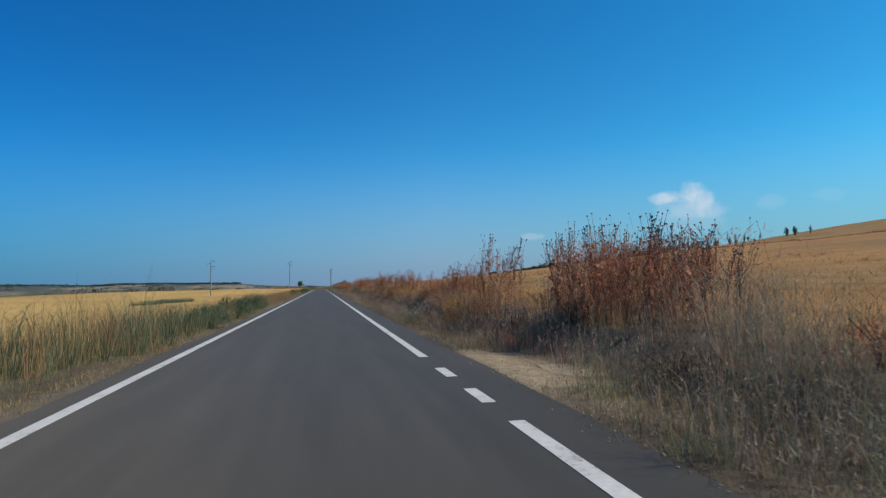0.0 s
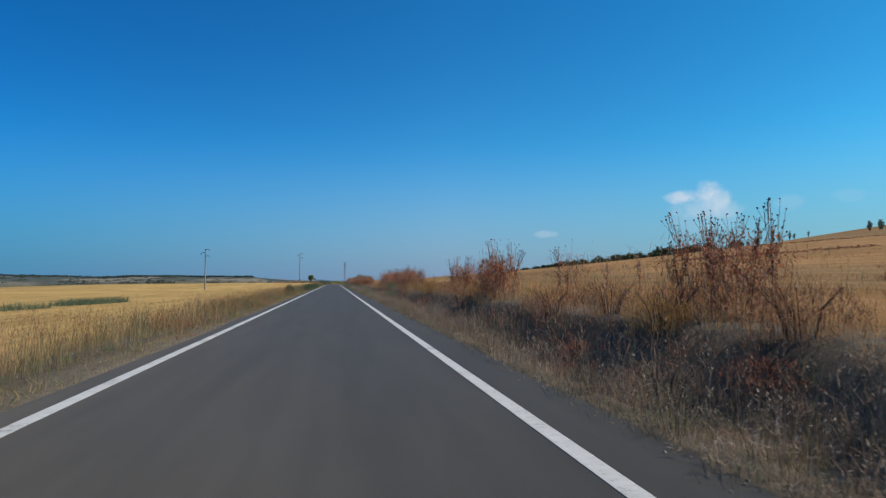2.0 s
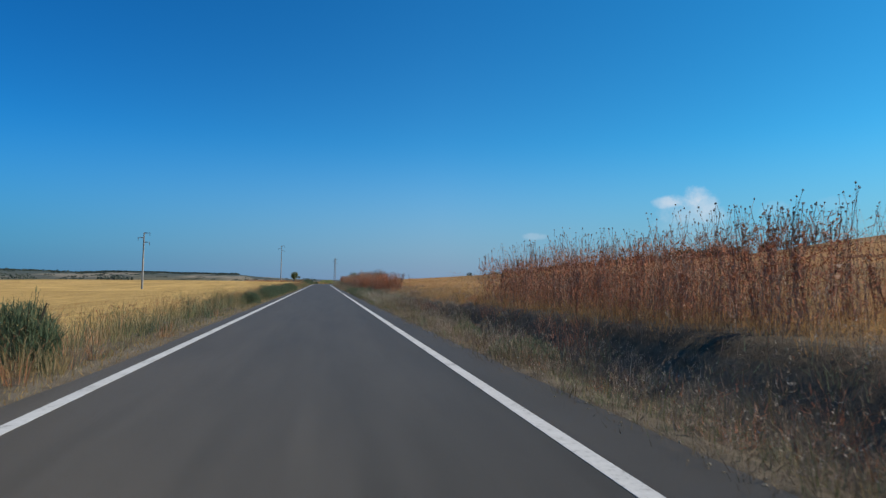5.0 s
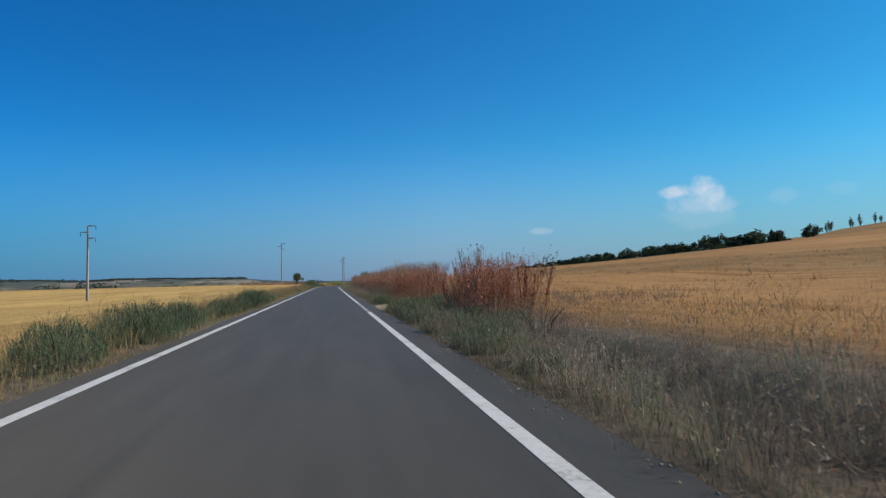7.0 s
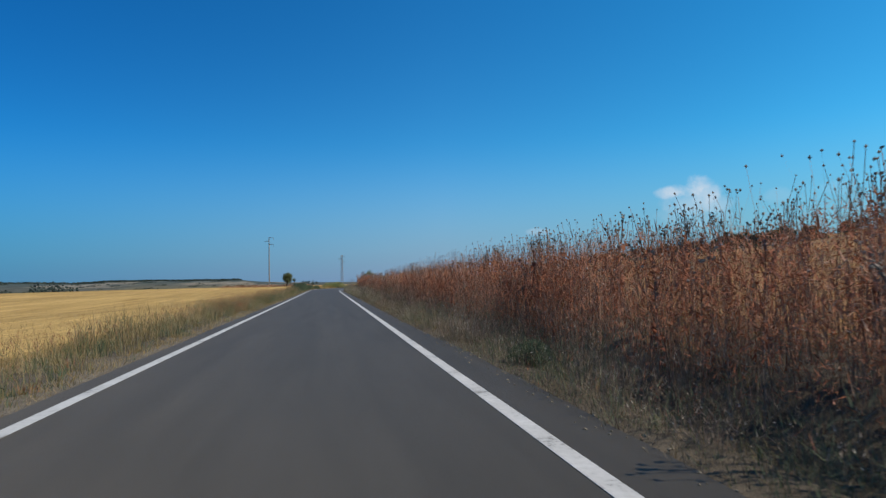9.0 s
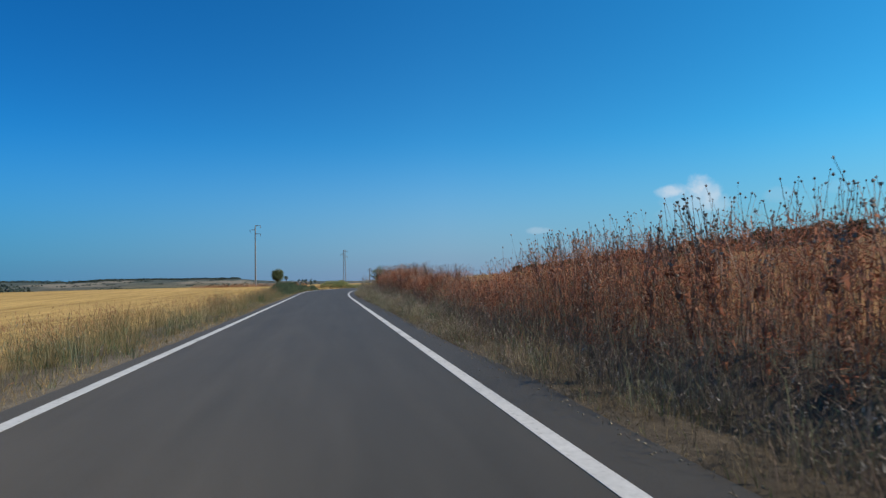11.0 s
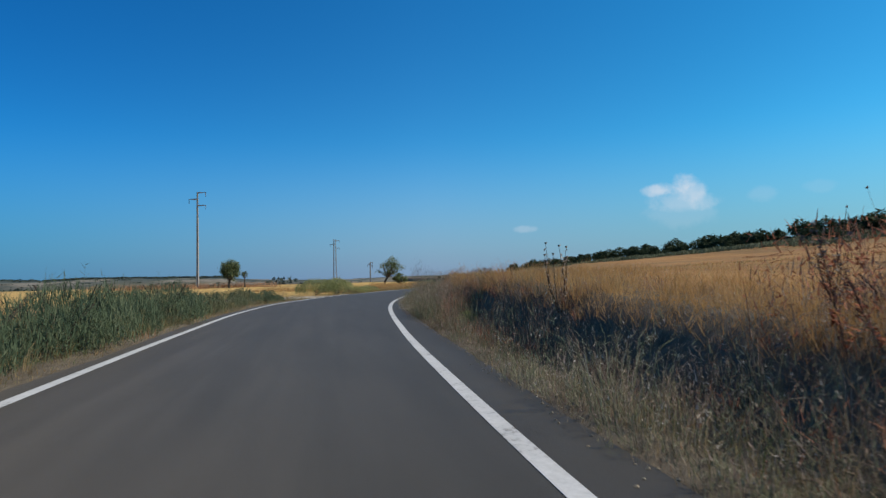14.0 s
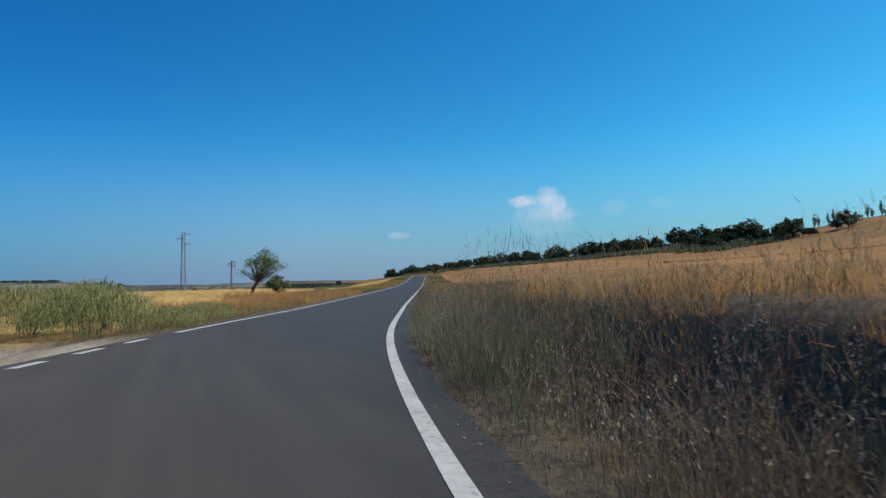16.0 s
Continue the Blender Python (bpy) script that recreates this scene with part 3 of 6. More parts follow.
def access(x, y, side, d):
    """True on the trodden tracks that join the road."""
    j = 0.5 * (fractal(x, y, 1.5, 71) - 0.5)
    if side > 0:
        return ((y + j > 158.6) & (y + j < 164.6) & (d < 5.0 + 3 * j)) | ((y + j > 7.6) & (y + j < 12.6) & (d < 2.1 + j))
    return (y + j > 313.5) & (y + j < 322.5) & (d < 9)


def stuff(name, soup, mat, label, category="grass"):
    return tagged(new(name, soup.mesh(name, mat)), label, category, kind="stuff")


# green share of the verge along the road, by side
GREEN_R = ([-20, 0, 20, 40, 90, 112, 130, 158, 172, 225, 250, 275, 300, 340], [0.30, 0.35, 0.30, 0.2, 0.25, 0.45, 0.75, 0.8, 0.45, 0.35, 0.3, 0.25, 0.35, 0.3])
GREEN_L = ([-20, 20, 45, 60, 100, 125, 165, 185, 215, 250, 275, 310, 340], [0.75, 0.8, 0.4, 0.28, 0.35, 0.7, 0.8, 0.4, 0.45, 0.6, 0.8, 0.25, 0.3])


def verge(side, spec, d_in):
    """Mixed verge grass: green, half-dry and straw blades in uneven tufts."""
    green, dry, low = Soup(), Soup(), Soup()
    share = GREEN_R if side > 0 else GREEN_L
    for y0, y1, d0, d1, dens, h0, power in spec:
        x, y, d = scatter(y0, y1, d0, d1, dens, side, power)
        tuft = fractal(x, y, 1.3, 81 + side)
        keep = (tuft + 0.30 * rng.uniform(0, 1, len(x)) > 0.52) & ~access(x, y, side, d)
        x, y, d, tuft = x[keep], y[keep], d[keep], tuft[keep]
        rim = (edge_right(y) - 0.05) if side > 0 else d_in
        keep = d > rim + 0.12 * rng.normal(0, 1, len(x))
        x, y, d, tuft = x[keep], y[keep], d[keep], tuft[keep]
        rim = (edge_right(y) - 0.05) if side > 0 else d_in
        grow = np.clip((d - rim) / 0.7, 0.4, 1) * (0.4 + 1.1 * smooth(0.35, 0.75, fractal(x, y, 2.6, 85 + side))) * (0.7 + 0.6 * tuft)
        face = smooth(266, 280, y) * (1 - smooth(302, 322, y)) * smooth(1.6, 2.2, d) * (1 - smooth(3.6, 4.4, d)) * (side > 0)
        h = h0 * grow * rng.uniform(0.55, 1.25, len(x)) * (1 - 0.3 * face)
        w = rng.uniform(0.004, 0.009, len(x)) * (1 + 0.8 * (d > 4))
        g = np.interp(y, *share) * (1 - 0.75 * smooth(2.0, 3.6, d)) + 0.45 * (fractal(x, y, 6, 91 + side) - 0.5)
        isg = rng.uniform(0, 1, len(x)) < g
        for mask, soup in ((isg, green), (~isg, dry)):
            if mask.any():
                near = mask & (d < 1.7)
                soup.add(*blades(x[near], y[near], h[near], w[near], 0.95))
                rest = mask & (d >= 1.7)
                soup.add(*blades(x[rest], y[rest], h[rest], w[rest] * 1.2, 0.7, False))
    # short dead litter right at the asphalt edge
    x, y, d = scatter(-8, 345, d_in - 0.1, d_in + 0.6, 75, side)
    keep = ~access(x, y, side, d) & (fractal(x, y, 0.9, 95) > 0.38)
    x, y = x[keep], y[keep]
    low.add(*blades(x, y, rng.uniform(0.04, 0.17, len(x)), rng.uniform(0.008, 0.02, len(x)), 1.1, False))
    return green, dry, low


g, d, l = verge(1, [(-8, 345, 0.5, 1.7, 70, 0.4, 1.0), (-8, 345, 1.7, 3.0, 18, 0.5, 1.0)], 0.7)
stuff("verge_grass", g, M_GREEN, "green and fading roadside grass beside the asphalt")
stuff("dry_grass", d, M_VERGE, "dry tawny roadside grass over ditch and bank")
stuff("grass_litter", l, M_TAN, "short dead grass litter along asphalt edge")
g, d, l = verge(-1, [(-8, 345, 0.6, 1.5, 60, 0.32, 1.0), (-8, 345, 1.3, 3.2, 26, 0.6, 1.0)], 0.6)
stuff("verge_grass", g, M_GREEN, "green upright grass between road and stubble field")
stuff("dry_grass", d, M_VERGE, "dry tawny grass between road and stubble field")
stuff("grass_litter", l, M_STRAW, "short dead grass litter along asphalt edge")

def sprigs(x, y, z, length, w, rise):
    """Short thin sprigs that point upwards and aside from any height."""
    n = len(x)
    a, b = rng.uniform(0, 2 * math.pi, n), rng.uniform(0, 2 * math.pi, n)
    up = rng.normal(rise, 0.45, n)
    out = np.sqrt(np.clip(1 - np.clip(up, -0.9, 0.98) ** 2, 0.03, 1))
    root = np.stack([x, y, z], 1)
    side = np.stack([np.cos(a), np.sin(a), 0.3 * np.sin(b)], 1) * (w / 2)[:, None]
    tip = root + np.stack([np.cos(b) * out, np.sin(b) * out, np.clip(up, -0.9, 1)], 1) * length[:, None]
    return np.stack([root - side, root + side, tip], 1).reshape(-1, 3), np.arange(3 * n).reshape(-1, 3)


# along the road: height of the matted weeds, and the shares of rust, tan and green in them
MAT_Y = [-8, 5, 14, 26, 40, 60, 66, 76, 84, 100, 116, 135, 158, 167, 190, 236, 256, 272, 290, 320, 345]
MAT_H = [0.75, 0.7, 0.8, 0.75, 0.85, 0.9, 1.1, 0.85, 0.95, 0.85, 0.75, 0.6, 0.65, 1.15, 1.1, 0.95, 1.0, 0.85, 0.8, 0.75, 0.6]
MAT_RUST = [0.15, 0.2, 0.25, 0.25, 0.2, 0.3, 0.6, 0.3, 0.3, 0.35, 0.25, 0.1, 0.1, 0.3, 0.25, 0.15, 0.15, 0.2, 0.15, 0.15, 0.15]
MAT_TAN = ([-8, 30, 60, 100, 118, 158, 167, 236, 266, 272, 300, 320, 345], [0.15, 0.1, 0.0, 0.1, 0.3, 0.15, 0.25, 0.3, 0.25, 0.15, 0.3, 0.45, 0.4])
TAN_L = ([0, 38, 48, 100, 112, 180, 195, 235, 250], [0.15, 0.2, 0.5, 0.5, 0.2, 0.2, 0.5, 0.45, 0.2])
MAT_GREEN = [0.4, 0.35, 0.1, 0.05, 0.05, 0.05, 0.05, 0.08, 0.15, 0.15, 0.25, 0.4, 0.8, 0.4, 0.3, 0.2, 0.18, 0.2, 0.5, 0.55, 0.4]


# share of golden grass on top of the bank
SUNNY = ([-8, 5, 12, 16, 24, 60, 82, 96, 118, 140, 158, 166, 230, 240, 262, 270, 330], [0.4, 0.5, 0.3, 0.6, 0.85, 0.8, 0.8, 0.85, 0.9, 0.5, 0.35, 0.2, 0.3, 0.3, 0.6, 0.85, 0.6])


def matted(side, strips):
    """Matted weeds: a lumpy canopy filled with fine sprigs; (y0, y1, d0, d1, sprigs per square metre, height factor, noise seed)."""
    bins = {"grey": Soup(), "rust": Soup(), "tan": Soup(), "green": Soup(), "pale": Soup(), "gold": Soup()}
    for y0, y1, d0, d1, dens, k, seed in strips:
        x, y, d = scatter(y0, y1, d0, d1, dens, side)
        rim = (edge_right(y) if side > 0 else 0 * y + 0.5) + 0.3 * (fractal(x, y, 1.7, 161) - 0.5)
        keep = ~access(x, y, side, d) & (d > rim) & (fractal(x, y, 1.4, 163 + seed) > np.where((y < 292) & (d < 2.4), 0.36, 0.15))
        x, y, d, rim = x[keep], y[keep], d[keep], rim[keep]
        n = len(x)
        lump = 0.36 + 1.05 * smooth(0.34, 0.66, fractal(x, y, 1.9, 165 + side + seed)) * (0.6 + 0.75 * fractal(x, y, 0.5, 167))
        top = k * np.interp(y, MAT_Y, MAT_H) * lump * np.clip((d - rim + 0.08) / 0.45, 0.16, 1)
        top = top * (0.55 + 0.9 * smooth(0.3, 0.7, fractal(x, y, 6.0, 169 + seed)))
        top = np.maximum(top, 0.5 * k * np.interp(y, MAT_Y, MAT_H) * np.clip((d - rim + 0.08) / 0.45, 0.16, 1))
        if side > 0:
            top = top * (1 - 0.35 * smooth(136, 142, y) * (1 - smooth(157, 160, y)) * smooth(3.0, 3.8, d))
            top = top * (1 - (0.62 - 0.2 * smooth(292, 300, y)) * smooth(267, 274, y) * smooth(2.7, 3.3, d))
        t = rng.uniform(0, 1, n) ** 0.9
        length = rng.uniform(0.07, 0.24, n) * np.clip(top * 1.6, 0.3, 1.1)
        w = rng.uniform(0.0045, 0.010, n) * (1 + 0.05 * d)
        z = ground_z(x, y) + t * np.maximum(top - 0.08, 0.01)
        rust = (np.interp(y, MAT_Y, MAT_RUST) if side > 0 else np.interp(y, [0, 35, 48, 98, 112, 300], [0.1, 0.15, 0.8, 0.75, 0.1, 0.1])) * 2.0 * smooth(0.42, 0.62, fractal(x, y, 3.0, 171)) * (0.15 + 0.85 * smooth(1.5, 2.6, d))
        green = (np.interp(y, MAT_Y, MAT_GREEN) if side > 0 else np.interp(y, *GREEN_L) * 0.6) * 1.5 * smooth(0.36, 0.62, fractal(x, y, 2.2, 173)) * (1 - 0.6 * smooth(2.2, 3.6, d))
        tan = 0.12 + 0.45 * (1 - smooth(0.3, 1.1, d - rim)) + 0.5 * smooth(3.6, 5.0, d) + 0.25 * (fractal(x, y, 4, 175) - 0.4) + np.interp(y, *(MAT_TAN if side > 0 else TAN_L))
        u = rng.uniform(0, 1, n)
        pick = np.where(u < rust, 1, np.where(u < rust + green, 3, np.where(u < rust + green + tan, 2, 0)))
        pick = np.where((rng.uniform(0, 1, n) < 0.05) & (t > 0.45), 4, pick)
        if side > 0:
            pick = np.where((rng.uniform(0, 1, n) < np.interp(y, *SUNNY) * smooth(3.1, 3.6, d)) & (t > 0.3), 5, pick)
        length, w = np.where(pick == 4, rng.uniform(0.02, 0.045, n), length), np.where(pick == 4, rng.uniform(0.012, 0.024, n), w)
        for i, soup in enumerate(bins.values()):
            m = pick == i
            if m.any():
                soup.add(*sprigs(x[m], y[m], z[m], length[m], w[m], 0.72))
    return bins


RIGHT_MAT = [(-8, 118, 0.8, 2.4, 200, 0.66, 0), (118, 345, 0.75, 2.4, 240, 0.95, 0), (-8, 345, 2.4, 4.2, 230, 0.75, 0), (118, 160, 3.8, 8.0, 160, 1.0, 7), (167, 236, 0.8, 2.8, 160, 0.8, 31), (270, 288, 1.6, 4.0, 220, 0.55, 5), (288, 334, 1.0, 3.8, 340, 1.35, 5)]
LEFT_MAT = [(-8, 345, 0.6, 2.6, 130, 0.55, 0), (-8, 345, 2.6, 3.6, 60, 0.5, 0)]
for _side, _strips, _where in ((1, RIGHT_MAT, "over ditch and bank"), (-1, LEFT_MAT, "beside the stubble field")):
    _m = matted(_side, _strips)
    stuff("matted_weeds", _m["grey"], M_DRY if _side > 0 else M_VERGE, "matted grey-brown dead weeds " + _where, "weeds")
    stuff("rust_weeds", _m["rust"], M_RUST, "matted rust-coloured dead weeds " + _where, "weeds")
    stuff("tan_weeds", _m["tan"], M_TAN if _side > 0 else M_VERGE, "matted tan and olive dry weeds " + _where, "weeds")
    stuff("green_weeds", _m["green"], M_FEATHER, "soft grey-green weeds " + _where, "weeds")
    if _m["gold"].n:
        stuff("gold_weeds", _m["gold"], M_GOLD, "golden dry grass matted on top of the bank", "grass")
    stuff("seed_heads", _m["pale"], M_HEAD, "pale seed heads among matted weeds " + _where, "weeds")


def tufts(x, y, h, spread, n, w, flare):
    """Tufts of n bent blades that fan out from one root each; gives the mesh and the blades' tips."""
    k = len(x)
    gz = np.repeat(ground_z(x, y) - 0.04, n)
    x, y, h, spread = (np.repeat(q, n) for q in (x, y, h, spread))
    a, rr = rng.uniform(0, 2 * math.pi, k * n), np.sqrt(rng.uniform(0, 1, k * n))
    away = np.stack([np.cos(a), np.sin(a), 0 * a], 1)
    h = h * rng.uniform(0.4, 1.12, k * n)
    out = flare * h * (0.2 + rr) * rng.uniform(0.3, 1.2, k * n)
    root = np.stack([x, y, gz], 1) + away * (0.4 * spread * rr)[:, None]
    up = np.array([0.0, 0.0, 1.0])
    waist = root + away * (0.32 * out)[:, None] + up * (0.62 * h)[:, None]
    tip = root + away * out[:, None] + up * (h * (1.0 - 0.28 * rr * flare))[:, None]
    b = rng.uniform(0, 2 * math.pi, k * n)
    side = np.stack([np.cos(b), np.sin(b), 0 * b], 1) * (0.5 * w * rng.uniform(0.6, 1.4, k * n))[:, None]
    v = np.stack([root - side, root + side, waist - side * 0.8, waist + side * 0.8, tip], 1)
    i = np.arange(k * n)[:, None] * 5
    f = np.concatenate([i + [0, 1, 3], i + [0, 3, 2], i + [2, 3, 4]], 0)
    return v.reshape(-1, 3), f, tip


# clumps of dead grass and weeds, each of one colour, from the asphalt over the ditch to the bank
clump_bins = {k: Soup() for k in ("grey", "rust", "tan", "green", "gold")}
flecks = Soup()
for y0, y1, d0, d1, per_m2, h0, n, flare in ((-8, 345, 0.72, 1.5, 9.0, 0.30, 15, 1.0), (-8, 345, 1.1, 2.5, 3.0, 0.50, 28, 0.75), (-8, 345, 2.4, 3.6, 3.0, 0.50, 28, 0.7), (-8, 345, 3.4, 6.0, 2.6, 0.50, 18, 0.8), (-8, 345, 6.0, 11.0, 1.0, 0.36, 11, 0.9), (270, 330, 3.2, 5.6, 3.6, 0.42, 30, 1.0), (268, 290, 1.4, 3.4, 3.0, 0.36, 24, 0.6), (286, 334, 1.1, 3.0, 6.0, 0.85, 28, 0.4), (165, 236, 0.78, 1.7, 5.0, 0.46, 20, 0.8), (236, 274, 0.78, 1.5, 5.0, 0.5, 22, 0.7), (274, 290, 0.85, 1.7, 4.0, 0.3, 20, 0.9), (286, 334, 0.62, 1.6, 7.0, 0.62, 24, 0.65)):
    x, y, d = scatter(y0, y1, d0, d1, per_m2, 1)
    keep = ~access(x, y, 1, d) & (fractal(x, y, 1.6, 201) > 0.34)
    x, y, d = x[keep], y[keep], d[keep]
    m = len(x)
    h = h0 * rng.uniform(0.6, 1.3, m) * (0.45 + 1.1 * smooth(0.3, 0.7, fractal(x, y, 2.6, 203))) * np.interp(d, [0.7, 1.0, 1.6, 9], [0.5, 0.9, 1.0, 0.8]) * (1 + 0.2 * smooth(116, 130, y) * (1 - smooth(3.2, 4.0, d)))
    rust = np.interp(y, MAT_Y, MAT_RUST) * 1.6 * smooth(0.42, 0.62, fractal(x, y, 3.0, 171)) * smooth(1.2, 2.4, d)
    green = np.interp(y, MAT_Y, MAT_GREEN) * 1.5 * smooth(0.36, 0.62, fractal(x, y, 2.2, 173)) * (1 - 0.75 * smooth(2.4, 3.6, d))
    tan = 0.15 + 0.45 * (1 - smooth(1.0, 1.8, d)) + np.interp(y, *MAT_TAN) + 0.3 * (fractal(x, y, 4, 175) - 0.4)
    u = rng.uniform(0, 1, m)
    pick = np.where(u < rust, 1, np.where(u < rust + green, 3, np.where(u < rust + green + tan, 2, 0)))
    pick = np.where(rng.uniform(0, 1, m) < np.maximum(np.interp(y, *SUNNY) * smooth(3.0, 3.6, d), smooth(5.5, 7, d)), 4, pick)
    for i, soup in enumerate(clump_bins.values()):
        q = pick == i
        if not q.any():
            continue
        v, f, tip = tufts(x[q], y[q], h[q], 0.45 + 0 * h[q], n, 0.0048 if d0 < 2 else 0.0058, flare)
        soup.add(v, f)
        if i in (0, 2) and d0 > 1 and d0 < 6:
            tip = tip[rng.uniform(0, 1, len(tip)) < 0.5]
            for rep_ in range(3):
                e = len(tip)
                flecks.add(*sprigs(tip[:, 0] + rng.normal(0, 0.012, e), tip[:, 1] + rng.normal(0, 0.012, e), tip[:, 2] - rng.uniform(0, 0.09, e), rng.uniform(0.018, 0.05, e), rng.uniform(0.007, 0.015, e), 0.6))
for _k, _mat, _label in (("grey", M_DRY, "grey-brown tufts of dead weeds on the verge"), ("rust", M_RUST, "rust-coloured tufts of dead weeds on the verge"), ("tan", M_TAN, "tan tufts of dry grass on the verge"), ("green", M_FEATHER, "grey-green tufts of soft weeds on the verge"), ("gold", M_GOLD, "golden tufts of dry grass along the bank")):
    stuff(_k + "_tufts", clump_bins[_k], _mat, _label)
left_bins = {"green": Soup(), "feather": Soup(), "tawny": Soup(), "rusty": Soup()}
for y1, d0, d1, per_m2, h0, n, flare in ((330, 0.55, 1.1, 3.0, 0.26, 16, 0.9), (330, 1.0, 2.2, 3.4, 0.62, 28, 0.7), (330, 2.0, 3.6, 2.6, 0.72, 28, 0.6), (24, 1.1, 3.6, 5.0, 0.55, 30, 0.6)):
    x, y, d = scatter(-8, y1, d0, d1, per_m2, -1)
    keep = ~access(x, y, -1, d) & (fractal(x, y, 1.8, 211) > 0.45)
    x, y, d = x[keep], y[keep], d[keep]
    m = len(x)
    g = np.interp(y, *GREEN_L)
    h = h0 * rng.uniform(0.6, 1.25, m) * (0.5 + 1.0 * smooth(0.3, 0.7, fractal(x, y, 2.8, 213))) * (0.6 + 0.85 * g) * (1 + 0.75 * (1 - smooth(18, 28, y)))
    u = rng.uniform(0, 1, m) + 0.5 * (fractal(x, y, 3.0, 215) - 0.5)
    rusty = np.interp(y, [0, 38, 48, 100, 112, 300], [0.1, 0.12, 0.45, 0.4, 0.1, 0.1])
    pick = np.where(u < 0.35 * g, 0, np.where(u < 0.75 * g, 1, np.where(u > 1 - rusty, 3, 2)))
    for i, soup in enumerate(left_bins.values()):
        q = pick == i
        if q.any():
            v, f, tip = tufts(x[q], y[q], h[q], 0.4 + 0 * h[q], n, 0.0085, flare)
            soup.add(v, f)
for _k, _mat, _label in (("green", M_BUSH, "dark green upright tufts beside the stubble field"), ("feather", M_FEATHER, "grey-green tufts of grass beside the stubble field"), ("tawny", M_VERGE, "tawny tufts of dry grass beside the stubble field"), ("rusty", M_PLUME, "rusty tufts of dry grass beside the stubble field")):
    stuff(_k + "_tufts", left_bins[_k], _mat, _label)

# waist-high silvery grass and sage-green weeds that fill the ditch; (y0, y1, d0, d1, tufts per square metre, height, silvery share)
awns, sage = Soup(), Soup()
for y0, y1, d0, d1, per_m2, h0, silver in ((24, 47, 1.35, 2.9, 4.0, 0.64, 0.92), (24, 47, 2.7, 3.7, 4.0, 0.42, 0.97), (-8, 8.2, 1.2, 2.6, 5.0, 0.85, 0.4), (-2, 8.8, 2.2, 5.6, 4.5, 1.15, 0.5), (8, 24, 1.4, 2.9, 1.6, 0.5, 0.8), (47, 118, 1.2, 2.9, 2.2, 0.55, 0.8), (-8, 118, 0.95, 1.5, 2.6, 0.32, 0.75), (166, 232, 1.1, 2.8, 3.0, 0.62, 0.6), (228, 273, 1.0, 2.9, 6.5, 0.95, 0.35), (228, 276, 0.8, 1.3, 6.0, 0.5, 0.35), (272, 290, 0.9, 2.0, 3.0, 0.3, 0.5), (288, 334, 0.8, 2.6, 3.6, 0.72, 0.12), (290, 320, 0.56, 1.3, 7.0, 0.36, 0.4), (126, 146, 0.95, 3.2, 4.6, 0.66, 0.5)):
    x, y, d = scatter(y0, y1, d0, d1, per_m2, 1)
    keep = ~access(x, y, 1, d) & (fractal(x, y, 1.5, 241) > 0.36)
    x, y, d = x[keep], y[keep], d[keep]
    h = h0 * rng.uniform(0.65, 1.2, len(x)) * (0.5 + 0.95 * smooth(0.3, 0.7, fractal(x, y, 2.2, 243)))
    pale = rng.uniform(0, 1, len(x)) + 0.5 * (fractal(x, y, 2.5, 245) - 0.5) < silver
    for q, soup in ((pale, awns), (~pale, sage)):
        v, f, tip = tufts(x[q], y[q], h[q], 0.5 + 0 * h[q], 15, 0.006, 0.7)
        soup.add(v, f)
        foot = v.reshape(-1, 5, 3)[:, :2].mean(1)
        for k in range(4):
            e = len(tip)
            p = foot + (tip - foot) * np.sqrt(rng.uniform(0.02, 1, e))[:, None]
            soup.add(*sprigs(p[:, 0] + rng.normal(0, 0.03, e), p[:, 1] + rng.normal(0, 0.03, e), p[:, 2], rng.uniform(0.05, 0.16, e), rng.uniform(0.006, 0.012, e), 0.55))
        tip = tip[rng.uniform(0, 1, len(tip)) < 0.45]
        for rep_ in range(3):
            e = len(tip)
            flecks.add(*sprigs(tip[:, 0] + rng.normal(0, 0.014, e), tip[:, 1] + rng.normal(0, 0.014, e), tip[:, 2] - rng.uniform(0, 0.14, e), rng.uniform(0.02, 0.05, e), rng.uniform(0.007, 0.014, e), 0.6))
stuff("silvery_grass", awns, M_AWN, "pale silvery dead grass filling the ditch")
stuff("sage_weeds", sage, M_SAGE, "soft pale sage-green weeds beside the asphalt", "weeds")
stuff("seed_flecks", flecks, M_HEAD, "pale seed husks on dead grass tufts", "weeds")

# single weeds with pale plumes rising out of the mat
weeds, heads = Soup(), Soup()
for y0, y1, dens, h0 in ((-6, 30, 9, 0.75), (30, 100, 8, 0.8), (100, 150, 4, 0.6), (170, 238, 8, 0.85), (238, 265, 12, 0.95), (265, 292, 8, 0.65), (288, 334, 44, 0.85)):
    x, y, d = scatter(y0, y1, 1.2, 3.6 if y0 < 265 else 2.9, dens, 1)
    keep = ~access(x, y, 1, d) & (fractal(x, y, 1.8, 101) > 0.42)
    x, y, d = x[keep], y[keep], d[keep]
    n = len(x)
    h = h0 * rng.uniform(0.6, 1.2, n) * np.clip(0.4 + 0.5 * (d - 1.1), 0.4, 1)
    v, f = blades(x, y, h, rng.uniform(0.004, 0.007, n), 0.4)
    weeds.add(v, f)
    tip = v.reshape(n, 5, 3)[:, 4]
    for rep in range(7):
        heads.add(*sprigs(tip[:, 0] + rng.normal(0, 0.013, n), tip[:, 1] + rng.normal(0, 0.013, n), tip[:, 2] - rng.uniform(0.0, 0.2, n), rng.uniform(0.02, 0.055, n), rng.uniform(0.008, 0.017, n), 0.8))
stuff("dry_weeds", weeds, M_DRY, "thin grey-brown dead weed stalks on the verge", "weeds")
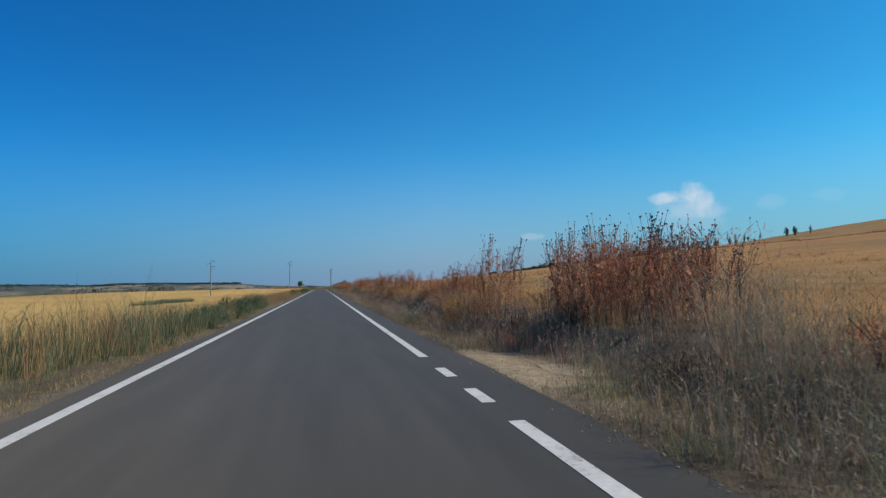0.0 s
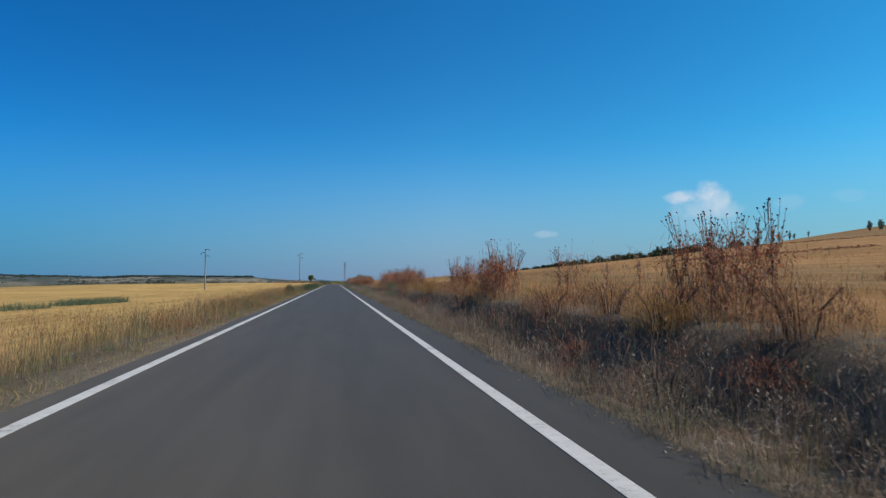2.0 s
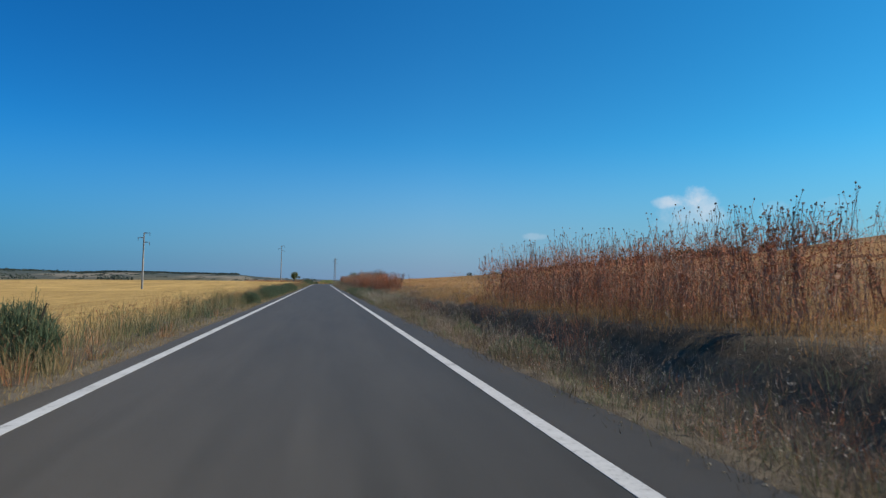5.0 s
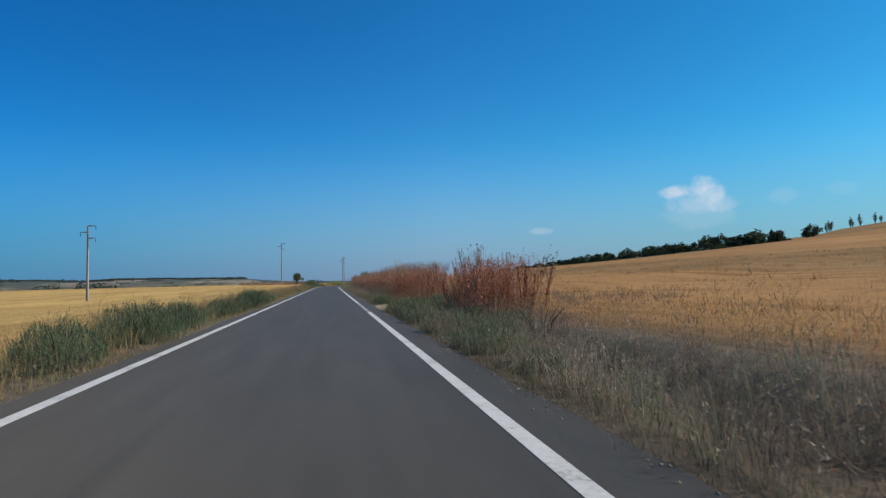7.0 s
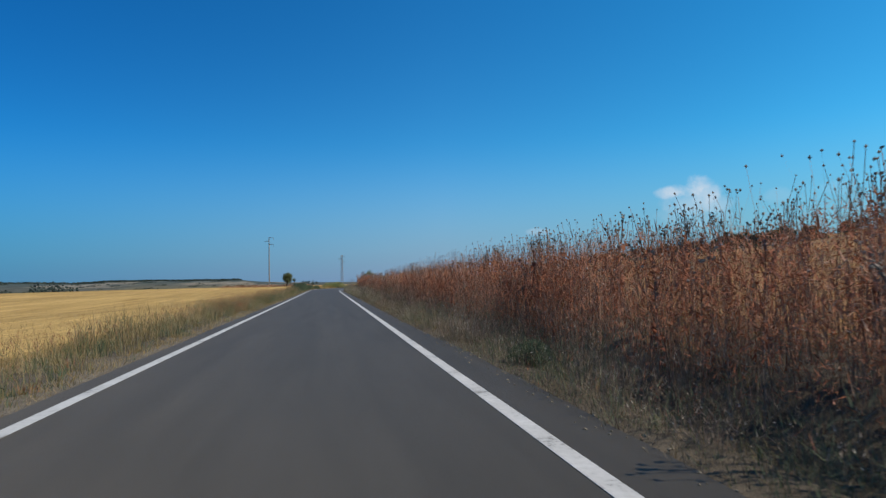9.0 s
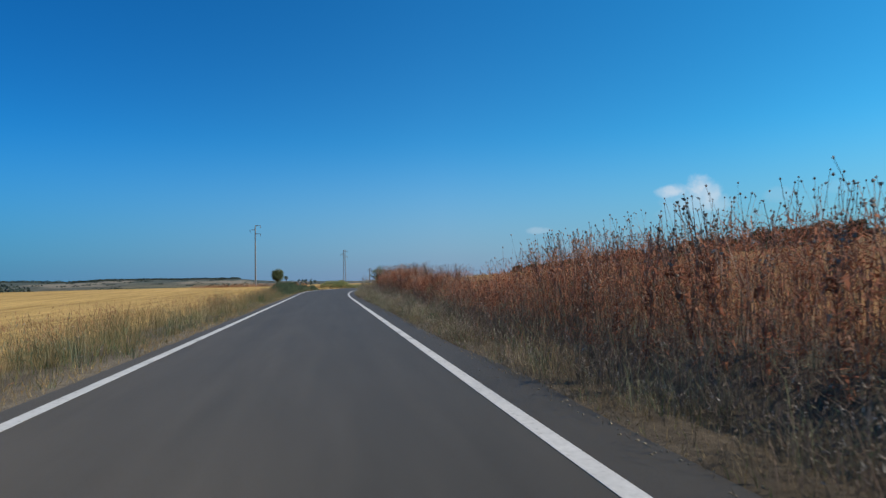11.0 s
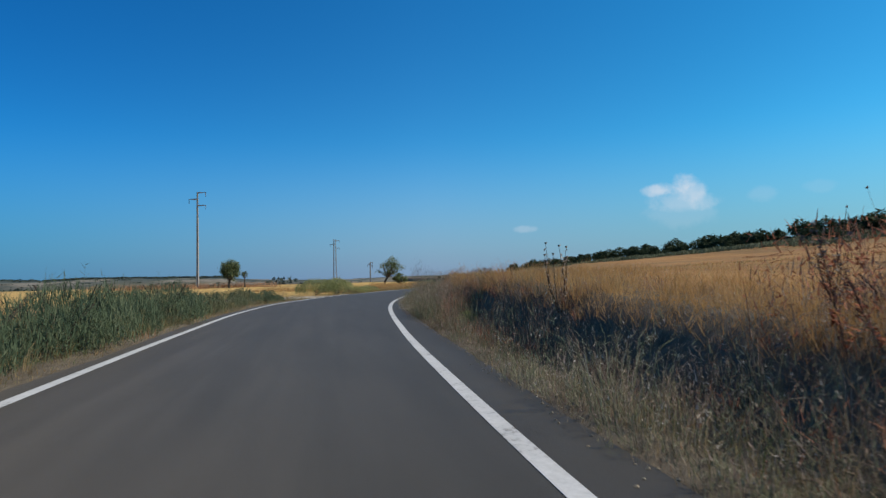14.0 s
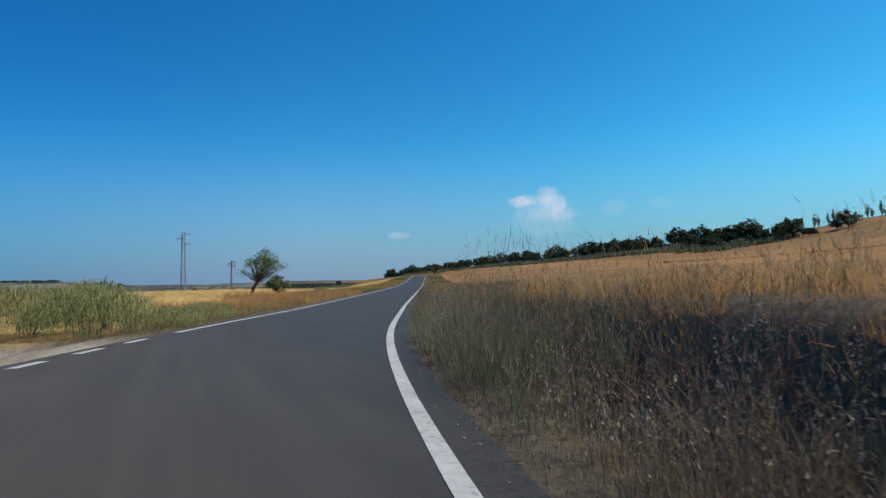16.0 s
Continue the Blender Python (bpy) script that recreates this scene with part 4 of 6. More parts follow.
stuff("seed_plumes", heads, M_HEAD, "pale dry plumes on dead weeds", "weeds")

# tall tawny and rusty grass along the stubble field
tall, tall_tops = Soup(), Soup()
for y0, y1, d0, d1, dens, h0 in ((-8, 44, 1.9, 3.6, 40, 0.75), (44, 104, 1.5, 3.4, 45, 0.85), (104, 200, 1.9, 3.4, 35, 0.75), (200, 300, 1.8, 3.6, 45, 0.9), (300, 312, 1.9, 3.4, 30, 0.7)):
    x, y, d = scatter(y0, y1, d0, d1, dens, -1)
    keep = ~access(x, y, -1, d) & (fractal(x, y, 2.4, 181) > 0.4)
    x, y = x[keep], y[keep]
    n = len(x)
    h = h0 * rng.uniform(0.55, 1.15, n) * (0.6 + 0.8 * fractal(x, y, 2.0, 183))
    v, f = blades(x, y, h, rng.uniform(0.005, 0.009, n), 0.45)
    tall.add(v, f)
    tip = v.reshape(n, 5, 3)[:, 4]
    for rep in range(3):
        tall_tops.add(*sprigs(tip[:, 0] + rng.normal(0, 0.015, n), tip[:, 1] + rng.normal(0, 0.015, n), tip[:, 2] - rng.uniform(0.03, 0.22, n), rng.uniform(0.05, 0.1, n), rng.uniform(0.008, 0.016, n), 0.85))
stuff("tall_grass", tall, M_VERGE, "tall tawny grass along the stubble field")
stuff("grass_plumes", tall_tops, M_PLUME, "rusty plumes of tall grass along stubble field")

# flattened straw and cut stalks on the track's floor
flat = Soup()
x, y, d = scatter(156, 167.5, 2.6, 13, 60, 1)
keep = fractal(x, y, 1.5, 221) > 0.45 + 0.25 * (1 - smooth(4.5, 6.5, d))
x, y = x[keep], y[keep]
flat.add(*sprigs(x, y, ground_z(x, y) + 0.01, rng.uniform(0.08, 0.3, len(x)), rng.uniform(0.006, 0.014, len(x)), 0.1))
heap, snag, red = Soup(), Soup(), Soup()
for y0, y1, d0, d1, per_m2, h0, n, flare, soup in ((159, 175, 4.8, 9.5, 2.2, 0.34, 22, 1.7, heap), (150, 180, 5.5, 12, 0.9, 0.42, 24, 0.9, snag), (168, 176, 6.0, 9.0, 1.6, 0.5, 26, 0.8, snag), (280.6, 285.4, 1.5, 2.5, 5.0, 0.55, 26, 0.5, red)):
    x, y, d = scatter(y0, y1, d0, d1, per_m2, 1)
    v, f, tip = tufts(x, y, h0 * rng.uniform(0.5, 1.3, len(x)), 0.7 + 0 * x, n, 0.009, flare)
    soup.add(v, f)
stuff("straw_heaps", heap, M_STRAW, "flattened heaps of pale straw behind the track")
stuff("snagged_weeds", snag, M_DRY, "grey-brown broken weeds at the field's edge", "weeds")
stuff("red_tufts", red, M_RUST, "reddish tufts of dry grass in the ditch")
stuff("fallen_straw", flat, M_STRAW, "flattened pale straw on the field track")

# rough tussocks over the near part of the sloping field
tuss, dark = Soup(), Soup()
x0, y0, d0 = scatter(0, 335, 5.4, 46, 0.26, 1, 1.5)
for cx, cy in zip(x0, y0):
    n = 16
    a, rr = rng.uniform(0, 2 * math.pi, n), rng.uniform(0, 1, n)
    rad, k = rng.uniform(0.3, 1.2), rng.uniform(0.5, 1.15)
    x, y = cx + rad * rr * np.cos(a), cy + 0.7 * rad * rr * np.sin(a)
    (tuss if rng.uniform() < 0.8 else dark).add(*sprigs(x, y, ground_z(x, y) + 0.12 * k * rng.uniform(0, 1, n), k * rng.uniform(0.12, 0.4, n) * (1.1 - 0.6 * rr), rng.uniform(0.010, 0.028, n), 0.6))
stuff("tussocks", tuss, M_STRAW, "pale dry tussocks on the sloping field")
stuff("tussocks", dark, M_PLUME, "brown dry tussocks on the sloping field")

# broken rows of rough grass left along the furrows of the sloping field
rows_gold, rows_brown = Soup(), Soup()
for k, d0 in enumerate((9, 11.5, 14, 17.5, 21, 26, 32, 40, 50, 63)):
    n = int(380 * (0.9 if d0 < 20 else 0.6))
    y = rng.uniform(-2, 378, n)
    y = y[fractal(y, 0 * y + 31.7 * k, 16.0, 231) > 0.5]
    x = right_line(y) + d0 + rng.normal(0, 0.5 + 0.02 * d0, len(y)) + 2.0 * (fractal(y, 0 * y, 40.0, 233 + k) - 0.5)
    brown = rng.uniform(0, 1, len(y)) < 0.45
    for q, soup in ((brown, rows_brown), (~brown, rows_gold)):
        v, f, tip = tufts(x[q], y[q], rng.uniform(0.2, 0.5, q.sum()), 0.9 + 0 * x[q], 14, 0.012 + 0.0007 * d0, 1.1)
        soup.add(v, f)
stuff("gold_rows", rows_gold, M_GOLD, "broken rows of amber dry grass in the sloping field")
stuff("brown_rows", rows_brown, M_PLUME, "broken rows of brown dry grass in the sloping field")

# green weeds standing in the stubble
wild = Soup()
for cx, cy, rx, ry, n in ((-21.5, 97, 2.6, 6.0, 1700), (-22.5, 86, 2.0, 3.0, 700), (-25, 104, 2.0, 4.0, 500)):
    a, rr = rng.uniform(0, 2 * math.pi, n), np.sqrt(rng.uniform(0, 1, n))
    wild.add(*blades(cx + rx * rr * np.cos(a), cy + ry * rr * np.sin(a), rng.uniform(0.25, 0.75, n), rng.uniform(0.02, 0.05, n), 0.5, False))
stuff("field_weeds", wild, M_BUSH, "patch of green weeds in the stubble", "weeds")

# golden grass along the top of the bank in the bend
gold = Soup()
for y0, y1, d0, d1, dens, h0 in ((270, 306, 3.1, 5.2, 160, 0.36), (306, 330, 2.6, 5.2, 130, 0.36), (268, 345, 5.2, 8.0, 60, 0.42), (330, 345, 3.2, 5.2, 100, 0.46), (345, 430, 1.5, 9, 24, 0.55), (10, 130, 3.8, 12, 24, 0.42), (235, 268, 5, 14, 22, 0.5)):
    x, y, d = scatter(y0, y1, d0, d1, dens, 1)
    keep = fractal(x, y, 3.0, 111) > 0.33
    x, y = x[keep], y[keep]
    gold.add(*blades(x, y, h0 * rng.uniform(0.55, 1.25, len(x)), rng.uniform(0.005, 0.010, len(x)) * (1 + 0.05 * d[keep]), 1.2, False))
stuff("gold_grass", gold, M_GOLD, "golden dry grass on top of the bank")

# standing stubble and tufts in the two fields
field_l, field_r = Soup(), Soup()
for d0, d1, dens, h0, w0 in ((3.4, 12, 12, 0.12, 0.018), (12, 34, 2, 0.12, 0.03)):
    x, y, d = scatter(-5, 350, d0, d1, dens, -1)
    field_l.add(*blades(x, y, h0 * rng.uniform(0.5, 1.2, len(x)), w0 * rng.uniform(0.6, 1.4, len(x)), 1.0, False))
for d0, d1, dens, h0, w0 in ((7, 20, 7, 0.17, 0.022), (20, 60, 2.2, 0.18, 0.04)):
    x, y, d = scatter(-5, 400, d0, d1, dens, 1)
    keep = fractal(x, y * 0.35, 7.0, 121) > 0.36
    x, y = x[keep], y[keep]
    clump = 0.6 + 1.1 * smooth(0.5, 0.75, fractal(x, y * 0.4, 5, 123))
    field_r.add(*blades(x, y, h0 * clump * rng.uniform(0.5, 1.2, len(x)), w0 * rng.uniform(0.6, 1.4, len(x)), 1.3, False))
stuff("stubble", field_l, M_STRAW, "pale golden cut stubble in the field", "stubble")
stuff("stubble", field_r, M_GOLD, "amber uneven dry grass on the sloping field", "stubble")

# grass beyond the bend, both sides
far_g, far_d = Soup(), Soup()
for side in (1, -1):
    x, y, d = scatter(345, 560, 1.0, 8, 14, side)
    pick = fractal(x, y, 9, 131) > 0.52
    far_g.add(*blades(x[pick], y[pick], rng.uniform(0.3, 0.7, pick.sum()), rng.uniform(0.03, 0.06, pick.sum()), 0.5, False))
    far_d.add(*blades(x[~pick], y[~pick], rng.uniform(0.3, 0.7, (~pick).sum()), rng.uniform(0.03, 0.06, (~pick).sum()), 0.5, False))
stuff("verge_grass", far_g, M_GREEN, "green tufts along the road beyond the bend")
stuff("dry_grass", far_d, M_GOLD, "orange dry grass along the road beyond the bend")


# ---- dead thistles ----
def thistle_pieces(r, height, branches, leaves):
    """Main stem, branches that rise like a candelabrum, hanging withered leaves and cup-shaped seed heads of one dead thistle."""
    stem, leaf, arms, buds = Soup(), Soup(), [], []
    lean = Vector((r.uniform(-0.12, 0.12), r.uniform(-0.12, 0.12), 0)) * height
    spine = [Vector((0, 0, -0.05)), lean * 0.2 + Vector((0, 0, height * 0.35)), lean * 0.55 + Vector((0, 0, height * 0.7)), lean + Vector((0, 0, height))]
    tube(stem, spine, [0.015, 0.012, 0.009, 0.005], 3, False)

    def on_spine(t):
        k = min(int(t * 3), 2)
        return spine[k].lerp(spine[k + 1], t * 3 - k)

    def bud(p, s):
        tilt = Vector((r.uniform(-0.5, 0.5), r.uniform(-0.5, 0.5), 0))
        v, k = [(p.x, p.y, p.z - s * 0.4)], 4
        for z, w in ((0.4, 1.0), (1.5, 1.1)):
            v += [(p.x + tilt.x * s * z + s * w * math.cos(6.283 * i / k), p.y + tilt.y * s * z + s * w * math.sin(6.283 * i / k), p.z + s * z) for i in range(k)]
        f = [(0, 1 + (i + 1) % k, 1 + i) for i in range(k)]
        for i in range(k):
            j = (i + 1) % k
            f += [(1 + i, 1 + j, 1 + k + j), (1 + i, 1 + k + j, 1 + k + i)]
        f += [(1 + k, 2 + k + i, 3 + k + i) for i in range(k - 2)]
        head = Soup()
        head.add(v, f)
        buds.append(head)

    def hang(p, s):
        a = r.uniform(0, 2 * math.pi)
        out = Vector((math.cos(a), math.sin(a), r.uniform(-0.1, 0.7)))
        side = out.cross(Vector((0, 0, 1))).normalized() * s * r.uniform(0.14, 0.26)
        m = p + out * s * 0.45
        e = p + out * s * r.uniform(0.5, 0.8) + Vector((0, 0, -s * r.uniform(0.1, 0.75)))
        leaf.add([tuple(p), tuple(m + side), tuple(m - side + Vector((0, 0, s * 0.1))), tuple(e)], [(0, 1, 2), (1, 3, 2)])

    bud(spine[-1], r.uniform(0.020, 0.030))
    for k in range(branches):
        t = r.uniform(0.30, 0.85)
        p = on_spine(t)
        a = r.uniform(0, 2 * math.pi)
        top = height * r.uniform(0.74, 1.03)
        reach = max(top - p.z, 0.2)
        out = Vector((math.cos(a), math.sin(a), 0)) * r.uniform(0.16, 0.42) * min(reach, 0.9)
        q = p + out * 0.75 + Vector((0, 0, reach * 0.42))
        e = p + out + Vector((r.uniform(-0.03, 0.03), r.uniform(-0.03, 0.03), reach))
        arm = Soup()
        tube(arm, [p, q, e], [0.008, 0.006, 0.004], 3, False)
        bud(e, r.uniform(0.017, 0.027))
        for i in range(r.choice((0, 1, 1, 2))):
            w = q.lerp(e, r.uniform(0.1, 0.6))
            e2 = w + Vector((r.uniform(-0.14, 0.14), r.uniform(-0.14, 0.14), r.uniform(0.12, 0.34)))
            tube(arm, [w, e2], [0.0045, 0.0035], 3, False)
            bud(e2, r.uniform(0.014, 0.022))
        for i in range(2):
            hang(p.lerp(q, r.random()), r.uniform(0.05, 0.13))
        arms.append(arm)
    for k in range(leaves):
        hang(on_spine(0.04 + 0.72 * r.random() ** 0.8), r.uniform(0.10, 0.25))
    return stem, leaf, arms, buds


_r = random.Random(5)
THISTLES = [thistle_pieces(_r, h, b, l) for h, b, l in ((2.3, 9, 34), (2.0, 7, 30), (1.7, 8, 34), (2.1, 6, 24), (1.4, 6, 26), (1.85, 10, 40))]


def headed(places, hh, stems, tops):
    """Slim bare stalks, each with a small round head."""
    x, y, d = places
    keep = (fractal(x, y, 3.5, 141) > 0.22) & ~access(x, y, 1, d)
    x, y = x[keep], y[keep]
    n = len(x)
    h = hh * (1.08 - 0.42 * rng.uniform(0, 1, n) ** 1.6) * (0.84 + 0.28 * fractal(x, y, 1.4, 145))
    v, f = blades(x, y, h, rng.uniform(0.007, 0.011, n), 0.26)
    v = v.reshape(n, 5, 3)
    tip = v[:, 4].copy()
    half = 0.35 * (v[:, 1] - v[:, 0])
    w = np.stack([v[:, 0], v[:, 1], v[:, 2], v[:, 3], tip - half, tip + half], 1)
    i = np.arange(n)[:, None] * 6
    stems.add(w.reshape(-1, 3), np.concatenate([i + [0, 1, 3], i + [0, 3, 2], i + [2, 3, 5], i + [2, 5, 4]], 0))
    s = rng.uniform(0.015, 0.025, n)[:, None, None]
    o = np.array([[1, 0, 0], [0, 1, 0], [-1, 0, 0], [0, -1, 0], [0, 0, 1.2], [0, 0, -1]], float)[None] * s
    i = np.arange(n)[:, None, None] * 6
    tri = np.array([[0, 1, 4], [1, 2, 4], [2, 3, 4], [3, 0, 4], [1, 0, 5], [2, 1, 5], [3, 2, 5], [0, 3, 5]])[None]
    tops.add((tip[:, None] + o).reshape(-1, 3), (i + tri).reshape(-1, 3))


CLUMPED = []


def thicket(name, zones, label):
    """Dense stand of dead thistles over several stretches: (y0, y1, d0, d1, plants per square metre, height)."""
    leaves, stems, tops, brush = Soup(), Soup(), Soup(), Soup()
    arrays = []
    for stem, leaf, arms, buds in THISTLES:
        body, top = Soup(), Soup()
        for s in (stem, *arms):
            body.add(np.concatenate(s.v), np.concatenate(s.f))
        for s in buds:
            top.add(np.concatenate(s.v), np.concatenate(s.f))
        arrays.append(tuple((np.concatenate(s.v), np.concatenate(s.f)) for s in (leaf, body, top)))
    for y0, y1, d0, d1, dens, hh in zones:
        small = (y1 - y0) * (d1 - d0) < 14

        def inside(per_m2, a=0.0, b=0.0, far=99.0):
            x, y, d = scatter(y0, y1, d0 + a, min(d1 + b, far), per_m2, 1)
            keep = (fractal(x, y, 3.5, 141) > 0.22) & ~access(x, y, 1, d)
            return x[keep], y[keep], d[keep]

        x, y, d = inside((1.15 if small else 0.36) * dens)
        z = ground_z(x, y)
        fan = (0.11 if small else 0.0) / (d1 - d0), (0.11 if small else 0.0) / (y1 - y0)
        for i in range(len(x)):
            j = rng.integers(len(arrays))
            t = arrays[j]
            a, k = rng.uniform(0, 2 * math.pi), hh * rng.uniform(0.62, 1.04) / 2.1
            if small and i % 2 and hh > 1.5:
                CLUMPED.append((j, x[i], y[i], z[i], k, a, 2 * fan[0] * (d[i] - (d0 + d1) / 2), 2 * fan[1] * (y[i] - (y0 + y1) / 2)))
                continue
            c, s = math.cos(a) * k, math.sin(a) * k
            m = np.array([[c, -s, 0.10 * rng.normal() + 2 * fan[0] * (d[i] - (d0 + d1) / 2)], [s, c, 0.10 * rng.normal() + 2 * fan[1] * (y[i] - (y0 + y1) / 2)], [0, 0, k]])
            for (v, f), soup in zip(t, (leaves, stems, tops)):
                soup.add(v @ m.T + (x[i], y[i], z[i]), f)
        headed(inside((1.0 if small else 4.2) * dens), hh, stems, tops)
        # leafless stalks that fill the stand
        x, y, d = inside(3 * dens, -0.2, 0.2)
        stems.add(*blades(x, y, hh * rng.uniform(0.3, 0.85, len(x)), rng.uniform(0.007, 0.013, len(x)), 0.4))
        # withered leaves through the middle of the stand, and dead brush at its foot
        x, y, d = inside(105 * dens, -0.1)
        n = len(x)
        leaves.add(*sprigs(x, y, ground_z(x, y) + hh * (0.06 + 0.84 * rng.uniform(0, 1, n) ** 0.9) * (0.72 + 0.4 * fractal(x, y, 0.9, 143)), rng.uniform(0.06, 0.21, n), rng.uniform(0.011, 0.028, n), 0.35))
        x, y, d = inside(95 * dens, -0.1, 0.0, d0 + 1.3)
        n = len(x)
        leaves.add(*sprigs(x, y, ground_z(x, y) + hh * rng.uniform(0.1, 0.78, n) * (0.75 + 0.35 * fractal(x, y, 0.9, 143)), rng.uniform(0.07, 0.22, n), rng.uniform(0.012, 0.03, n), 0.35))
        x, y, d = inside(210, -0.5, 0.0, d0 + 2.4)
        n = len(x)
        brush.add(*sprigs(x, y, ground_z(x, y) + 0.55 * hh * rng.uniform(0, 1, n) * (0.5 + 0.8 * fractal(x, y, 1.3, 147)), rng.uniform(0.1, 0.32, n), rng.uniform(0.006, 0.013, n), 0.8))
    stuff(name, leaves, M_RUST, label, "thistles")
    stuff("thistle_stems", stems, M_STEM, "brown bare branching stems of dead thistles", "thistles")
    stuff("underbrush", brush, M_DRY, "grey-brown dead underbrush between thistle stems", "weeds")
    stuff("thistle_heads", tops, M_BUD, "brown cup-shaped seed heads above dead thistles", "thistles")


thicket("thistle_thicket", [(9.0, 11.0, 4.3, 6.0, 3.2, 2.05), (10.9, 13.6, 3.4, 5.8, 3.8, 2.2), (13.0, 15.6, 4.8, 7.0, 2.6, 2.25), (18.3, 20.2, 3.0, 4.6, 3.2, 2.2), (16, 17.6, 5.0, 6.2, 3.0, 2.3), (22, 23.5, 7.6, 9, 1.6, 2.3), (26.8, 28.6, 4.1, 5.4, 5.0, 1.65), (30.4, 33.0, 3.6, 5.2, 4.5, 1.15), (45.6, 47.8, 4.2, 5.6, 5.0, 1.75), (57.9, 59.7, 3.5, 4.8, 6.0, 2.05), (82.2, 83.7, 3.0, 4.4, 7.0, 1.8), (53.6, 54.6, 4.7, 5.5, 4.0, 1.9), (67.6, 69.8, 4.5, 5.7, 6.5, 1.9), (65.8, 67.4, 5.6, 6.6, 6.0, 2.1), (92.6, 94.2, 4.2, 5.5, 2.6, 1.7), (100, 116, 4.0, 8.0, 3.4, 2.05)], "reddish-brown stand of dead thistles on the bank")
thicket("thistle_thicket", [(148.4, 153.4, 2.9, 5.2, 7.0, 2.1), (167.2, 172, 2.6, 6.0, 6.0, 2.2), (172, 186, 2.6, 6.6, 4.3, 2.25), (186, 200, 2.6, 6.8, 3.2, 2.25), (200, 224, 2.8, 6.6, 3.8, 2.05), (224, 229, 2.8, 6.5, 3.0, 1.6)], "dense rust-brown stand of dead thistles along the verge")
thicket("thistle_thicket", [(229.5, 235, 3.0, 5.6, 4.0, 1.1), (236, 243.8, 2.9, 5.4, 5.6, 1.6), (247, 252, 3.1, 4.4, 5.6, 2.0), (252, 260, 3.2, 6.0, 5.0, 2.2), (260, 268.5, 2.9, 6.0, 4.6, 2.2), (268.5, 273, 3.2, 6.0, 1.2, 1.4)], "tall rust-brown stand of dead thistles before the bend")


def thistle_thing(k):
    t = thing("dead_thistle", "tall dead brown thistle with round seed heads", "thistle", group="lone thistles on the verge")
    stem, leaf, arms, buds = THISTLES[k]
    part("stem", stem.mesh("stem", M_STEM), t)
    tagged(part("dry_leaves", leaf.mesh("dry_leaves", M_RUST), t, "curled withered leaves"), kind="stuff")
    for a in arms:
        part("branch", a.mesh("branch", M_STEM), t)
    for h in buds:
        part("seed_head", h.mesh("seed_head", M_BUD), t, "brown cup-shaped seed head")
    return t


def place_z(x, y):
    return float(ground_z(np.array([x]), np.array([y]))[0])


_first = [thistle_thing(k) for k in range(len(THISTLES))]
LONE = [(30.5, 5.6), (31.2, 4.6), (43.0, 6.0), (44.5, 7.2), (53.5, 7.0), (57.0, 7.6), (74.5, 5.4), (75.3, 5.7), (76.0, 6.5), (78.8, 7.4), (82.0, 5.6), (92.0, 6.0), (93.5, 4.9), (96.8, 5.6), (120.5, 6.0), (124.0, 8.0), (168.3, 6.9), (249.0, 5.2), (249.6, 6.2), (163.8, 8.3), (159.4, 5.8)]
for i, (y, dd) in enumerate(LONE):
    x = float(right_line(y)) + dd
    m = Matrix.LocRotScale((x, y, place_z(x, y)), Euler((0, 0, i * 1.9)), ((0.9 + 0.25 * ((i * 7) % 5) / 4) * (0.64 if 70 < y < 80 else 0.85),) * 3)
    if i < len(_first):
        _first[i].matrix_basis = m
    else:
        c = copy_thing(_first[i % len(_first)], m)
        c.scale = m.to_scale()


# thistles that stand out of the clumps on the bank
for j, x, y, z, k, a, lx, ly in CLUMPED[:90]:
    m = Matrix.LocRotScale((x, y, z), Euler((math.atan(-ly / k), math.atan(lx / k), 0)), None) @ Matrix.LocRotScale((0, 0, 0), Euler((0, 0, a)), (k, k, k))
    c = copy_thing(_first[j], m)
    c.scale = (k, k, k)
    tagged(c, "dead brown thistle with cup-shaped seed heads in a clump", group="thistles clumped on the bank")


